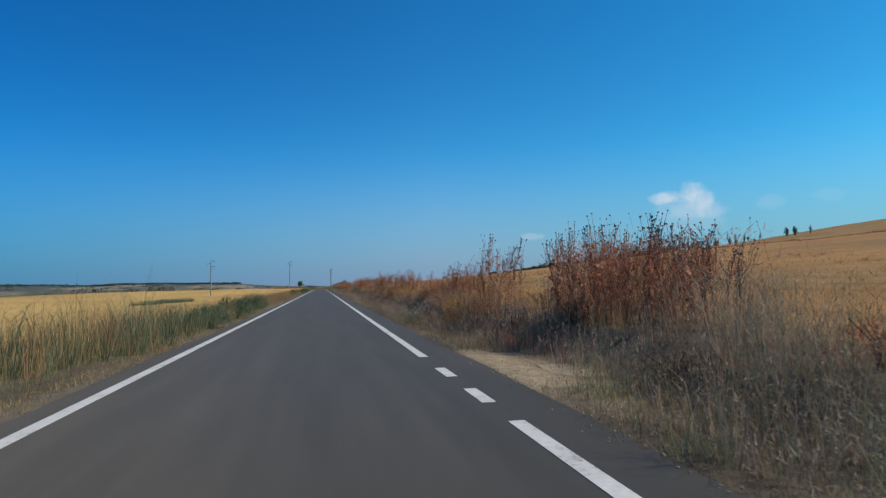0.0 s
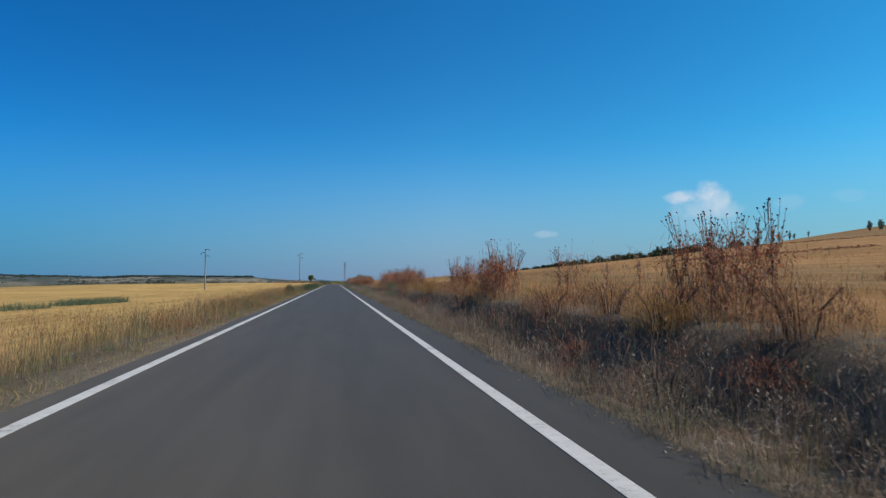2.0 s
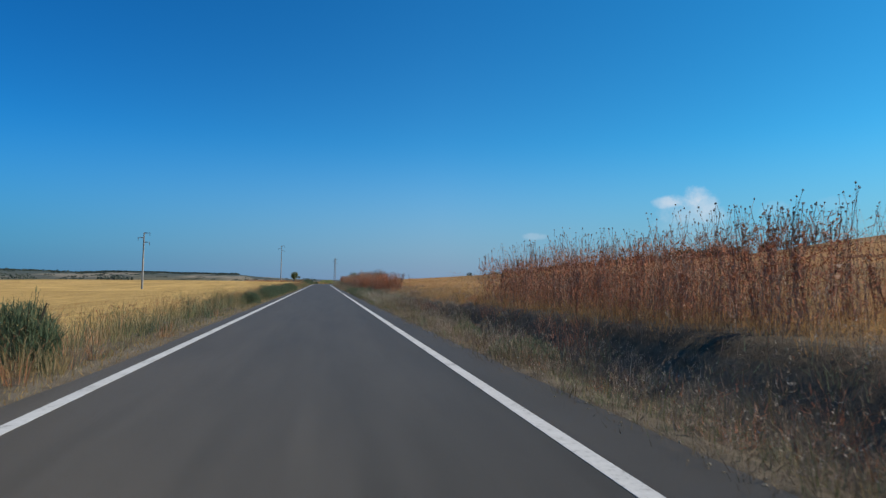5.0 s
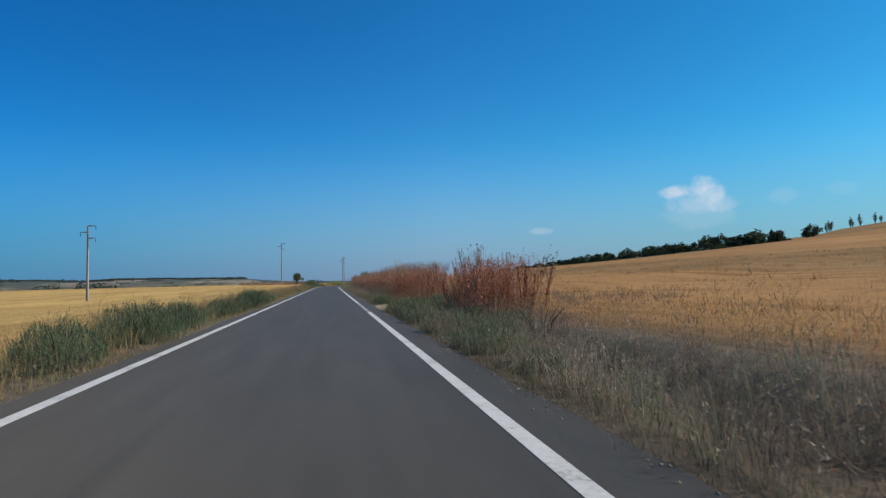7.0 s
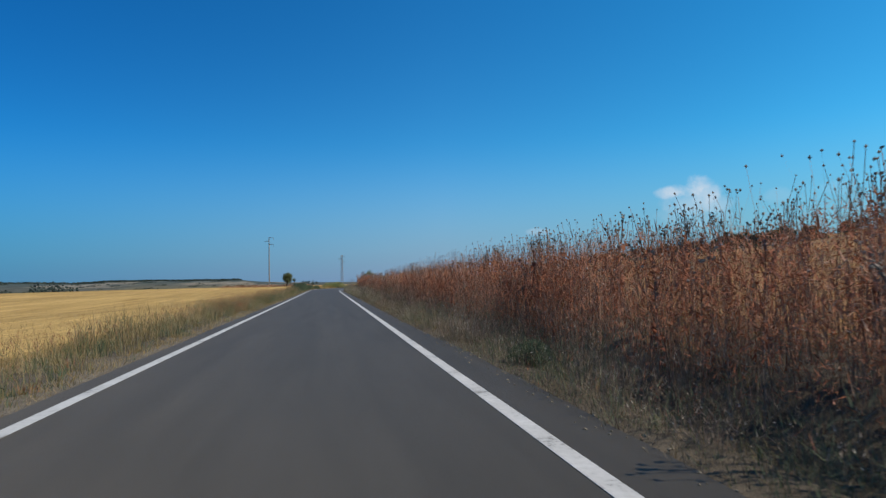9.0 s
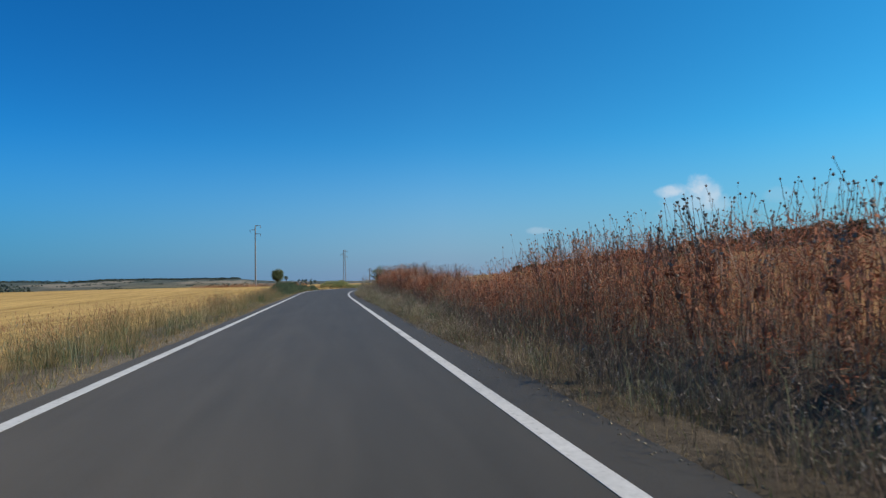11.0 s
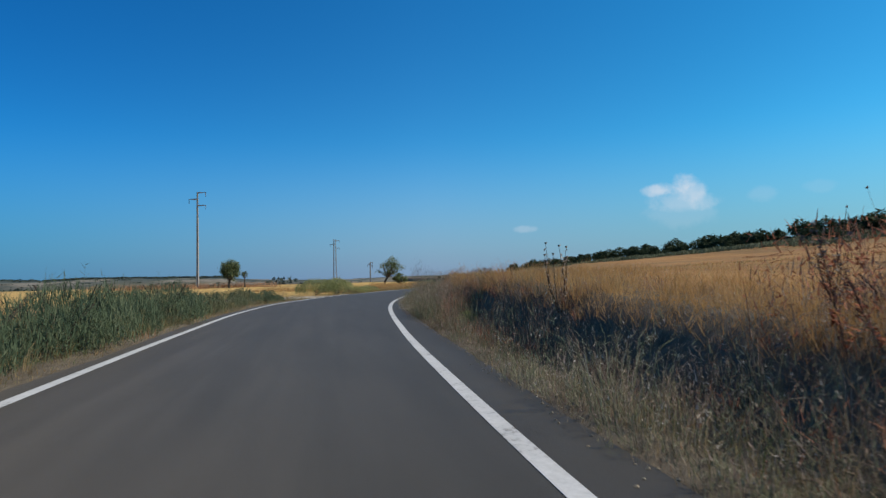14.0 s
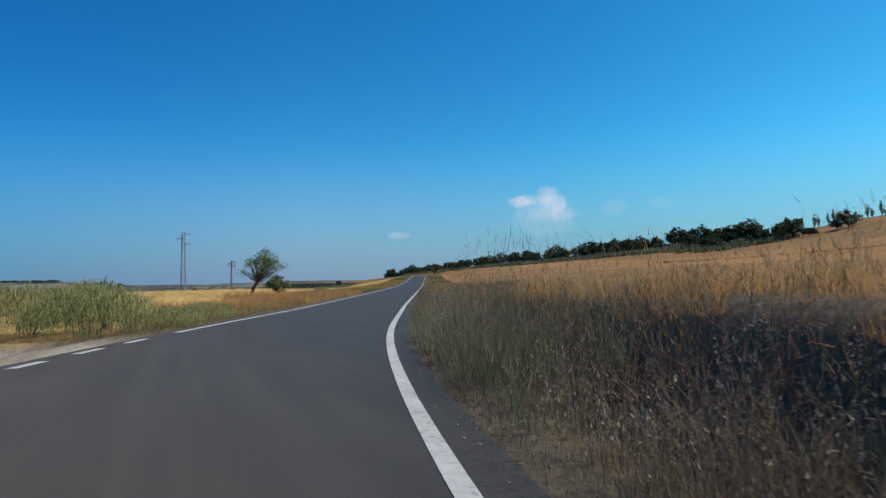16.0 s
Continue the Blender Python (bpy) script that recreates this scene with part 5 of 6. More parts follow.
# ---- green bushes ----
def bush_mesh(seed, rx, ry, h, n, upright=0.5):
    global rng
    keep, rng = rng, np.random.default_rng(seed)
    s, w = Soup(), Soup()
    n, m = int(n * upright), 8 * n
    a, rr = rng.uniform(0, 2 * math.pi, n), np.sqrt(rng.uniform(0, 1, n))
    x, y = rx * rr * np.cos(a), ry * rr * np.sin(a)
    dome = np.clip(1.05 - 0.62 * rr**2, 0.05, 1)
    lumps = 0.5 + 0.8 * fractal(x + seed * 9, y, 0.5, seed)
    hh = h * dome * lumps * rng.uniform(0.45, 1.0, n)
    out = np.stack([np.cos(a), np.sin(a)], 1) * (rr * 0.2 * hh)[:, None]
    v, f = blades(x * 0.75, y * 0.75, hh, rng.uniform(0.004, 0.009, n), 0.16, True, 0 * x - 0.03)
    v = v.reshape(n, 5, 3)
    v[:, 2:4, :2] += out[:, None] * 0.5
    v[:, 4, :2] += out
    s.add(v.reshape(-1, 3), f)
    a, rr = rng.uniform(0, 2 * math.pi, m), np.sqrt(rng.uniform(0, 1, m))
    x, y = rx * rr * np.cos(a), ry * rr * np.sin(a)
    z = 0.85 * h * np.sqrt(np.clip(1 - 0.85 * rr**2, 0.05, 1)) * (0.62 + 0.5 * fractal(x + seed * 9, y, 0.45, seed)) * np.sqrt(rng.uniform(0.02, 1, m))
    s.add(*sprigs(x, y, z, rng.uniform(0.06, 0.165, m) * h, rng.uniform(0.009, 0.020, m) * max(1.0, h / 1.25), 0.8))
    c = n // 4
    a, rr = rng.uniform(0, 2 * math.pi, c), np.sqrt(rng.uniform(0, 1, c))
    x, y, hh = 0.8 * rx * rr * np.cos(a), 0.8 * ry * rr * np.sin(a), h * (1.0 - 0.55 * rr**2) * rng.uniform(0.7, 1.02, c)
    v, f = blades(x, y, hh, rng.uniform(0.006, 0.010, c), 0.14, True, 0 * x - 0.03)
    s.add(v, f)
    q = v.reshape(c, 5, 3)
    for k in range(9):
        t = rng.uniform(0, 1, c)[:, None]
        p = q[:, 2:4].mean(1) * (1 - t) + q[:, 4] * t
        s.add(*sprigs(p[:, 0], p[:, 1], p[:, 2], rng.uniform(0.04, 0.11, c) * h, rng.uniform(0.008, 0.016, c), 0.75))
    for k in range(14):
        a = rng.uniform(0, 2 * math.pi)
        tube(w, [(0.15 * math.cos(a), 0.15 * math.sin(a), -0.05), (0.3 * rx * math.cos(a), 0.3 * ry * math.sin(a), h * 0.4), (0.6 * rx * math.cos(a), 0.6 * ry * math.sin(a), h * 0.72)], [0.012, 0.008, 0.004], 4, False)
    rng = keep
    return s, w


BUSHES = [bush_mesh(k, rx, ry, h, 360, 0.36) for k, (rx, ry, h) in enumerate(((0.8, 1.2, 1.3), (0.7, 0.85, 1.05), (0.5, 0.6, 0.85), (0.5, 0.5, 1.6)))]


def bush_thing(k, label, mat=None):
    b = thing("bush", label, "bush", group="green bushes beside the road")
    part("foliage", BUSHES[k][0].mesh("foliage", mat or M_BUSH), b)
    part("rootstock", BUSHES[k][1].mesh("rootstock", M_BARK), b, "thin brown branching rootstock")
    return b


_bush = [bush_thing(0, "large green bush of upright shoots beside road"), bush_thing(1, "rounded green bush at the road's edge"), bush_thing(2, "small dark green bush at the road's edge"), bush_thing(3, "narrow upright green bush in dry grass"), bush_thing(0, "feathery grey-green bush at the road's edge", M_FEATHER), bush_thing(1, "rounded feathery grey-green bush on the verge", M_FEATHER), bush_thing(2, "pale yellow-green bush in the ditch below a bank", M_SHRUB)]
# y, metres outside the line, side, kind, size
BUSH_AT = [(23.3, 1.15, -1, 1, 1.2), (29.9, 1.1, -1, 1, 1.2), (40.7, 1.5, -1, 1, 1.34), (45.5, 2.2, -1, 2, 0.9), (103.5, 1.75, -1, 3, 1.05),
           (22.0, 1.4, 1, 5, 0.5), (24.6, 1.5, 1, 4, 0.42), (85.8, 2.6, 1, 4, 0.8), (88.6, 2.4, 1, 5, 0.8),
           (128.5, 1.2, -1, 2, 1.0), (137.5, 1.2, -1, 1, 1.05), (142.0, 1.3, -1, 0, 0.9), (146.5, 1.2, -1, 0, 1.0), (148.2, 1.9, -1, 0, 0.95), (151.0, 1.4, -1, 1, 1.05),
           (157.2, 1.3, -1, 1, 1.0), (161.0, 1.2, -1, 1, 1.0), (166.2, 1.05, -1, 1, 1.2), (169.2, 1.7, -1, 0, 0.95), (172.0, 1.2, -1, 0, 0.95),
           (272.0, 1.9, -1, 0, 1.05), (274.4, 1.7, -1, 1, 1.2), (276.8, 1.8, -1, 0, 1.35), (278.6, 2.2, -1, 0, 1.5), (280.6, 1.7, -1, 1, 1.5), (282.4, 2.0, -1, 0, 1.5), (284.4, 1.8, -1, 0, 1.45), (286.4, 2.2, -1, 1, 1.6), (288.6, 1.8, -1, 0, 1.4), (290.8, 2.0, -1, 0, 1.45), (293.0, 1.8, -1, 1, 1.4), (296.0, 2.1, -1, 0, 1.15), (299.5, 2.0, -1, 0, 1.2), (304.5, 2.2, -1, 0, 1.0), (306.0, 1.3, -1, 0, 0.85), (309.0, 1.6, -1, 2, 0.8), (312.0, 3.3, -1, 1, 0.8), (312.8, 4.6, -1, 2, 0.9),
           (88.0, 2.9, 1, 5, 0.9), (91.5, 3.4, 1, 4, 0.8), (104.0, 1.7, 1, 4, 0.7), (109.0, 1.8, 1, 5, 0.7), (139.0, 1.5, 1, 5, 0.6), (141.5, 1.5, 1, 4, 0.66), (144.5, 1.9, 1, 5, 0.8), (146.5, 1.6, 1, 4, 0.75), (149.0, 2.2, 1, 5, 0.9), (151.3, 1.6, 1, 4, 0.85), (152.6, 2.6, 1, 5, 1.0), (153.6, 1.7, 1, 4, 0.95), (154.6, 2.9, 1, 4, 0.9), (155.6, 1.5, 1, 4, 0.85), (156.0, 2.4, 1, 5, 1.05), (157.2, 1.6, 1, 5, 0.95), (157.4, 3.3, 1, 5, 0.9), (157.6, 2.4, 1, 4, 0.8), (165.6, 1.35, 1, 5, 0.9), (166.8, 1.7, 1, 2, 1.0), (170.8, 1.5, 1, 5, 0.55), (178.5, 1.5, 1, 2, 0.8), (228.0, 1.6, 1, 2, 0.7), (285.9, 2.4, 1, 6, 0.95)]
BUSH_AT += [(142.5 + 1.2 * k, (1.25, 2.0, 2.7)[k % 3], 1, (5, 4, 4)[k % 3], (0.72, 0.85, 0.95, 0.8)[k % 4]) for k in range(13)]
_used = set()
for i, (y, dd, side, k, s) in enumerate(BUSH_AT):
    x = float(right_line(y)) + dd if side > 0 else float(left_line(y)) - dd
    s = 0.88 * s if side > 0 else s
    m = Matrix.LocRotScale((x, y, place_z(x, y)), Euler((0, 0, i * 2.3)), (s, s, s * (0.9 + 0.2 * ((i * 3) % 4) / 3)))
    if k not in _used:
        _used.add(k)
        _bush[k].matrix_basis = m
    else:
        copy_thing(_bush[k], m).scale = m.to_scale()


# ---- withered brown bushes among the weeds ----
WITHERED = [bush_mesh(30 + k, rx, ry, h, 110) for k, (rx, ry, h) in enumerate(((0.9, 0.8, 0.75), (0.6, 0.7, 0.6), (0.75, 0.6, 0.95)))]
_dead = []
for k, label in enumerate(("broad withered brown bush among dry weeds", "low withered grey-brown bush among dry weeds", "tall withered reddish bush among dry weeds")):
    b = thing("dead_bush", label, "bush", group="withered bushes on the verge")
    part("foliage", WITHERED[k][0].mesh("foliage", (M_DRY, M_DRY, M_RUST)[k]), b)
    part("rootstock", WITHERED[k][1].mesh("rootstock", M_BARK), b)
    _dead.append(b)
_r = random.Random(17)
spots = []
for y0, y1, n in ((-3, 8, 3), (14, 60, 12), (60, 100, 12), (112, 146, 4), (222, 250, 5), (268, 330, 10)):
    for k in range(n):
        spots.append((_r.uniform(y0, y1), _r.uniform(1.9, 5.2)))
spots += [(12.2, 3.5), (13.4, 3.9), (11.6, 4.6)]
for i, (y, dd) in enumerate(spots):
    x = float(right_line(y)) + dd
    s = _r.uniform(0.55, 1.15)
    m = Matrix.LocRotScale((x, y, place_z(x, y)), Euler((0, 0, i * 1.7)), (s, s, s * _r.uniform(0.75, 1.1)))
    if i < 3:
        _dead[i].matrix_basis = m
    else:
        copy_thing(_dead[i % 3 if y < 150 else i % 2], m).scale = m.to_scale()


# ---- fuzzy tawny bushes on top of the bank ----
FUZZY = [bush_mesh(50 + k, rx, ry, h, 190, 0.5) for k, (rx, ry, h) in enumerate(((0.6, 0.7, 1.0), (0.75, 0.9, 0.85)))]
_fuzzy = []
for k, (mat, label) in enumerate(((M_GOLD, "feathery amber tumbleweed bush on the bank"), (M_PLUME, "feathery red-brown tumbleweed bush on the bank"))):
    b = thing("dead_bush", label, "bush", group="feathery dry bushes on the bank")
    part("foliage", FUZZY[k][0].mesh("foliage", mat), b)
    part("rootstock", FUZZY[k][1].mesh("rootstock", M_BARK), b)
    _fuzzy.append(b)
for i, (y, dd, k, s) in enumerate(((37.6, 3.5, 0, 0.95), (43.6, 3.6, 1, 1.0), (20.4, 2.7, 0, 0.95), (22.4, 3.1, 0, 0.9), (18.4, 3.2, 1, 0.8), (25.0, 3.2, 1, 0.8), (39.2, 3.7, 1, 0.9), (34.8, 3.9, 0, 0.6), (41.2, 3.4, 0, 0.85), (46.2, 3.3, 0, 0.9), (49.0, 3.8, 1, 1.05), (51.4, 3.4, 1, 0.95), (60.5, 3.9, 0, 1.0), (63.4, 3.6, 1, 1.1), (71.5, 3.6, 0, 1.0), (74.4, 3.9, 1, 1.0), (78.0, 3.6, 0, 0.9))):
    x = float(right_line(y)) + dd
    m = Matrix.LocRotScale((x, y, place_z(x, y)), Euler((0, 0, i * 1.9)), (s, s, s))
    if i < 2:
        _fuzzy[k].matrix_basis = m
    else:
        copy_thing(_fuzzy[k], m).scale = m.to_scale()


# ---- many-stemmed plants that stand out ----
def stemmed_plant(name, label, x, y, height, stems, spread, pale, seed):
    """A clump of upright stems from one root, each with its own withered leaves and head."""
    r = random.Random(seed)
    p = thing(name, label, "plant", pose(x, y, place_z(x, y), 0, 0, r.uniform(0, 360)))
    for k in range(stems):
        a, out = r.uniform(0, 2 * math.pi), r.uniform(0.2, 1.0) * spread
        h = height * r.uniform(0.72, 1.0)
        foot = Vector((0.06 * math.cos(a), 0.06 * math.sin(a), -0.05))
        mid = Vector((0.75 * out * math.cos(a + 0.5), 0.75 * out * math.sin(a + 0.5), 0.45 * h))
        tip = Vector((out * math.cos(a), out * math.sin(a), h))
        s = Soup()
        tube(s, [foot, mid, tip], [0.011, 0.009, 0.005], 4, False)
        stem = part("stem", s.mesh("stem", M_STALK), p)
        s = Soup()
        for i in range(pale):
            t = r.uniform(0.25, 1.0)
            q = foot.lerp(mid, t * 2) if t < 0.5 else mid.lerp(tip, t * 2 - 1)
            b, l = r.uniform(0, 2 * math.pi), r.uniform(0.04, 0.10)
            o = Vector((math.cos(b), math.sin(b), r.uniform(-0.6, 0.5)))
            e = o.cross(Vector((0, 0, 1))).normalized() * l * 0.24
            m = q + o * l * 0.6
            s.add([tuple(q), tuple(m + e), tuple(m - e), tuple(q + o * l + Vector((0, 0, -0.3 * l)))], [(0, 1, 2), (1, 3, 2)])
        part("withered_leaves", s.mesh("withered_leaves", M_HEAD), stem)
        s = Soup()
        tube(s, [tip, tip + Vector((0, 0, 0.03)), tip + Vector((0, 0, 0.05))], [0.006, 0.026, 0.034], 7)
        part("seed_head", s.mesh("seed_head", M_HEAD), stem)
    return p


stemmed_plant("dry_plant", "dead plant with hanging pale seed pods", 6.3, 278.6, 1.45, 8, 0.38, 22, 5)


# ---- power line ----
def concrete_pole(x, y, height, base_z, turn):
    p = thing("power_pole", "slim tapered concrete power pole with three steel crossarms", "power pole", pose(x, y, base_z, 0, 0, turn), "power line poles")
    s = Soup()
    # H section, tapering upwards: two flanges joined by a recessed web
    ring = [(-1, -1), (-0.5, -1), (-0.5, -0.2), (0.5, -0.2), (0.5, -1), (1, -1), (1, 1), (0.5, 1), (0.5, 0.2), (-0.5, 0.2), (-0.5, 1), (-1, 1)]
    v = [(sx * w, sy * w * 0.95, z) for z, w in ((-0.4, 0.19), (height, 0.105)) for sx, sy in ring]
    f = [t for i in range(12) for t in ((i, (i + 1) % 12, 12 + (i + 1) % 12), (i, 12 + (i + 1) % 12, 12 + i))]
    f += [(12, 13, 22), (12, 22, 23), (14, 15, 20), (14, 20, 21), (16, 17, 18), (16, 18, 19)]
    s.add(v, f)
    part("shaft", s.mesh("shaft", M_CONCRETE), p)
    for k, (side, z) in enumerate(((1, height - 0.12), (-1, height - 1.25), (1, height - 2.35))):
        s = Soup()
        v = [(0.0, -0.06, z - 0.16), (0.0, 0.06, z - 0.16), (0.0, 0.06, z + 0.12), (0.0, -0.06, z + 0.12), (side * 1.5, -0.035, z - 0.03), (side * 1.5, 0.035, z - 0.03), (side * 1.5, 0.035, z + 0.05), (side * 1.5, -0.035, z + 0.05)]
        q = [(0, 1, 2, 3), (4, 7, 6, 5), (0, 4, 5, 1), (3, 2, 6, 7), (0, 3, 7, 4), (1, 5, 6, 2)]
        s.add(v, [t for a, b, c, d in q for t in ((a, b, c), (a, c, d))])
        arm = part("crossarm", s.mesh("crossarm", M_STEEL), p, "tapered steel crossarm")
        s = Soup()
        pts, rad = [], []
        for i in range(9):
            pts.append((side * 1.44, 0, z - 0.02 - i * 0.09))
            rad.append(0.075 if i % 2 else 0.03)
        tube(s, pts, rad, 8)
        part("insulator", s.mesh("insulator", M_GLASS), arm, "dark hanging insulator string")
    return p


def lattice_pole(x, y, top_z, width, turn, label, arm_length=1.6):
    """Steel lattice mast: four legs, zigzag bracing and three arms."""
    base = place_z(x, y)
    h = top_z - base
    p = thing("lattice_mast", label, "power mast", pose(x, y, base, 0, 0, turn), "power line masts")

    def leg_at(sx, sy, t):
        w = width * (1 - 0.45 * t) / 2
        return Vector((sx * w, sy * w, t * h))

    corners = ((-1, -1), (1, -1), (1, 1), (-1, 1))
    for sx, sy in corners:
        s = Soup()
        tube(s, [leg_at(sx, sy, -0.03), leg_at(sx, sy, 1)], [0.09, 0.07], 4)
        part("leg", s.mesh("leg", M_STEEL), p)
    n = max(6, int(h / 1.1))
    for i in range(n):
        s = Soup()
        for k in range(4):
            a, b = corners[k], corners[(k + 1) % 4]
            u, w = (a, b) if (i + k) % 2 else (b, a)
            tube(s, [leg_at(*u, i / n), leg_at(*w, (i + 1) / n)], [0.028, 0.028], 3, False)
        part("brace", s.mesh("brace", M_STEEL), p)
    for side, t in ((1, 0.97), (-1, 0.9), (1, 0.83)):
        s = Soup()
        tube(s, [(0, 0, t * h), (side * arm_length, 0, t * h + 0.03)], [0.09, 0.04], 4)
        tube(s, [(0, 0, t * h - 0.45), (side * arm_length, 0, t * h)], [0.04, 0.03], 4)
        arm = part("crossarm", s.mesh("crossarm", M_STEEL), p)
        s = Soup()
        tube(s, [(side * (arm_length - 0.04), 0, t * h - 0.1 * i) for i in range(8)], [0.06 if i % 2 else 0.025 for i in range(8)], 6)
        part("insulator", s.mesh("insulator", M_GLASS), arm)
    return p


concrete_pole(-42.3, 247.2, 12.42 + 1.55, -1.55, -14)
concrete_pole(-18.5, 375.0, 17.1 - place_z(-18.5, 375), place_z(-18.5, 375), -13)
lattice_pole(7.9, 468.4, 15.0, 1.15, -14, "tall galvanised lattice mast with short crossarms")
lattice_pole(15.9, 426.7, 5.94, 0.24, -14, "slim distant power mast with short crossarms", 0.7)


# ---- trees ----
def tree_parts(seed, height, trunk_h, rx, rz, clumps, leaves, leaf, lean=(0, 0), gaps=0.0, droop=0.0, limb=4):
    """Trunk with limbs, and a crown of many small leaves gathered in clumps."""
    r = random.Random(seed)
    wood, limbs, crown = Soup(), Soup(), Soup()
    top = Vector((lean[0], lean[1], trunk_h))
    tube(wood, [(0, 0, -0.2), (lean[0] * 0.3, lean[1] * 0.3, trunk_h * 0.5), tuple(top)], [height * 0.045, height * 0.036, height * 0.03], 8)
    centre = Vector((lean[0] * 1.6, lean[1] * 1.6, trunk_h + (height - trunk_h) * 0.5))
    for k in range(clumps):
        while True:
            d = Vector((r.uniform(-1, 1), r.uniform(-1, 1), r.uniform(-1, 1)))
            if 0.35 < d.length < 1:
                break
        if d.z < -0.55 and r.random() < 0.6:
            d.z *= -0.4
        c = centre + Vector((d.x * rx, d.y * rx, d.z * rz))
        if r.random() < gaps:
            continue
        if limb > 3 or k % 4 == 0:
            tube(limbs, [tuple(top), tuple(top.lerp(c, 0.5) + Vector((0, 0, -0.04 * height))), tuple(c)], [height * 0.016, height * 0.009, height * 0.003], limb, False)
        s = r.uniform(0.2, 0.36) * min(rx, rz)
        for i in range(leaves):
            o = Vector((r.gauss(0, 1), r.gauss(0, 1), r.gauss(0, 0.8))) * s * 0.62
            if droop:
                o.z -= droop * r.random() * s * 2
            p = c + o
            a, b = Vector((r.uniform(-1, 1), r.uniform(-1, 1), r.uniform(-1, 1))).normalized(), Vector((r.uniform(-1, 1), r.uniform(-1, 1), r.uniform(-1.2, 0.4))).normalized()
            l = leaf * r.uniform(0.6, 1.4)
            crown.add([tuple(p - a * l * 0.3), tuple(p + a * l * 0.3), tuple(p + b * l)], [(0, 1, 2)])
    return wood, limbs, crown


def tree(name, label, x, y, wood_crown, mat, z=None, turn=0, group=""):
    t = thing(name, label, "tree", pose(x, y, place_z(x, y) if z is None else z, 0, 0, turn), group)
    part("trunk", wood_crown[0].mesh("trunk", M_BARK), t)
    tagged(part("limbs", wood_crown[1].mesh("limbs", M_BARK), t), kind="stuff")
    tagged(part("crown", wood_crown[2].mesh("crown", mat), t), kind="stuff")
    return t


tree("tree", "small rounded green tree beside the stubble field", -12.2, 366.0, tree_parts(3, 5.3, 1.2, 1.3, 1.65, 84, 100, 0.2, (0.12, 0), 0.08, 0.9), M_OLIVE)
tree("tree", "irregular open-crowned green tree beside the bend", 13.45, 373.5, tree_parts(8, 5.3, 1.5, 2.3, 1.7, 62, 80, 0.19, (0.7, 0.2), 0.25, 0.3), M_OLIVE)
tree("tree", "low shrubby green tree under a larger one", 16.5, 375.0, tree_parts(12, 2.3, 0.3, 1.5, 0.9, 30, 80, 0.19), M_OLIVE)
tree("sapling", "thin little tree with sparse drooping leaves", -9.9, 367.0, tree_parts(13, 2.7, 1.5, 0.5, 0.5, 14, 50, 0.13), M_OLIVE)
tree("tree", "dark rounded tree where the far road climbs", 118.0, 560.0, tree_parts(14, 6.0, 1.4, 2.6, 2.0, 40, 45, 0.28), M_OAK)

# holm oaks along the crest of the hill
OAKS = [tree_parts(20 + k, h, 0.9, rx, (h - 0.9) * 0.5, 36, 18, 1.5, limb=3) for k, (h, rx) in enumerate(((8.5, 5.6), (7.0, 4.2), (6.0, 4.6), (9.0, 4.0)))]
_oak = [tree("holm_oak", "dark round holm oak on the crest of the hill", 366 + 6 * k, 660 + 40 * k, OAKS[k], M_OAK, turn=40 * k, group="oaks along the crest") for k in range(4)]
_r = random.Random(11)


def oak_at(i, x, y, s):
    m = Matrix.LocRotScale((x, y, place_z(x, y) - 0.1), Euler((0, 0, i * 1.3)), (s, s, s * _r.uniform(0.85, 1.1)))
    copy_thing(_oak[i % 4], m).scale = m.to_scale()


_oak[0].matrix_basis = Matrix.LocRotScale((364, 690, place_z(364, 690)), Euler((0, 0, 0.4)), (1.6, 1.6, 1.2))
y, i = 515.0, 0
while y < 1340:
    oak_at(i, 360 + _r.uniform(-9, 9), y, _r.uniform(1.0, 1.9) * (0.7 if y < 560 else 1))
    if _r.random() < 0.45:
        oak_at(i + 1, 345 + _r.uniform(-16, 8), y + _r.uniform(-4, 4), _r.uniform(0.6, 1.15))
    y += _r.uniform(4.5, 12) * (1 + max(0, y - 800) / 600)
    i += 1

# thin trees on the bare top of the hill
THIN = [tree_parts(40 + k, h, h * 0.1, rx, h * 0.45, 34, 26, 0.55, gaps=0.2) for k, (h, rx) in enumerate(((9.6, 1.6), (8.0, 1.8)))]
_thin = [tree("slender_tree", "slender sparse tree on the bare hilltop", 416 - 3 * k, 558 - 5 * k, THIN[k], M_FEATHER, group="hilltop trees") for k in range(2)]
for i, (x, y, s) in enumerate(((418, 563, 0.9), (413, 567, 0.75), (415, 571, 1.0), (411, 578, 0.5), (415, 536, 0.9), (413, 532, 0.7), (416, 528, 1.0), (412, 524, 0.5), (414, 513, 0.9), (415, 509, 0.7), (413, 490, 0.6), (235, 254, 0.6), (237, 257, 0.5), (236, 261, 0.62), (241, 251, 0.45), (239, 264, 0.45))):
    m = Matrix.LocRotScale((x, y, place_z(x, y) - 0.1), Euler((0, 0, i * 2.1)), (s, s, s))
    copy_thing(_thin[i % 2], m).scale = m.to_scale()


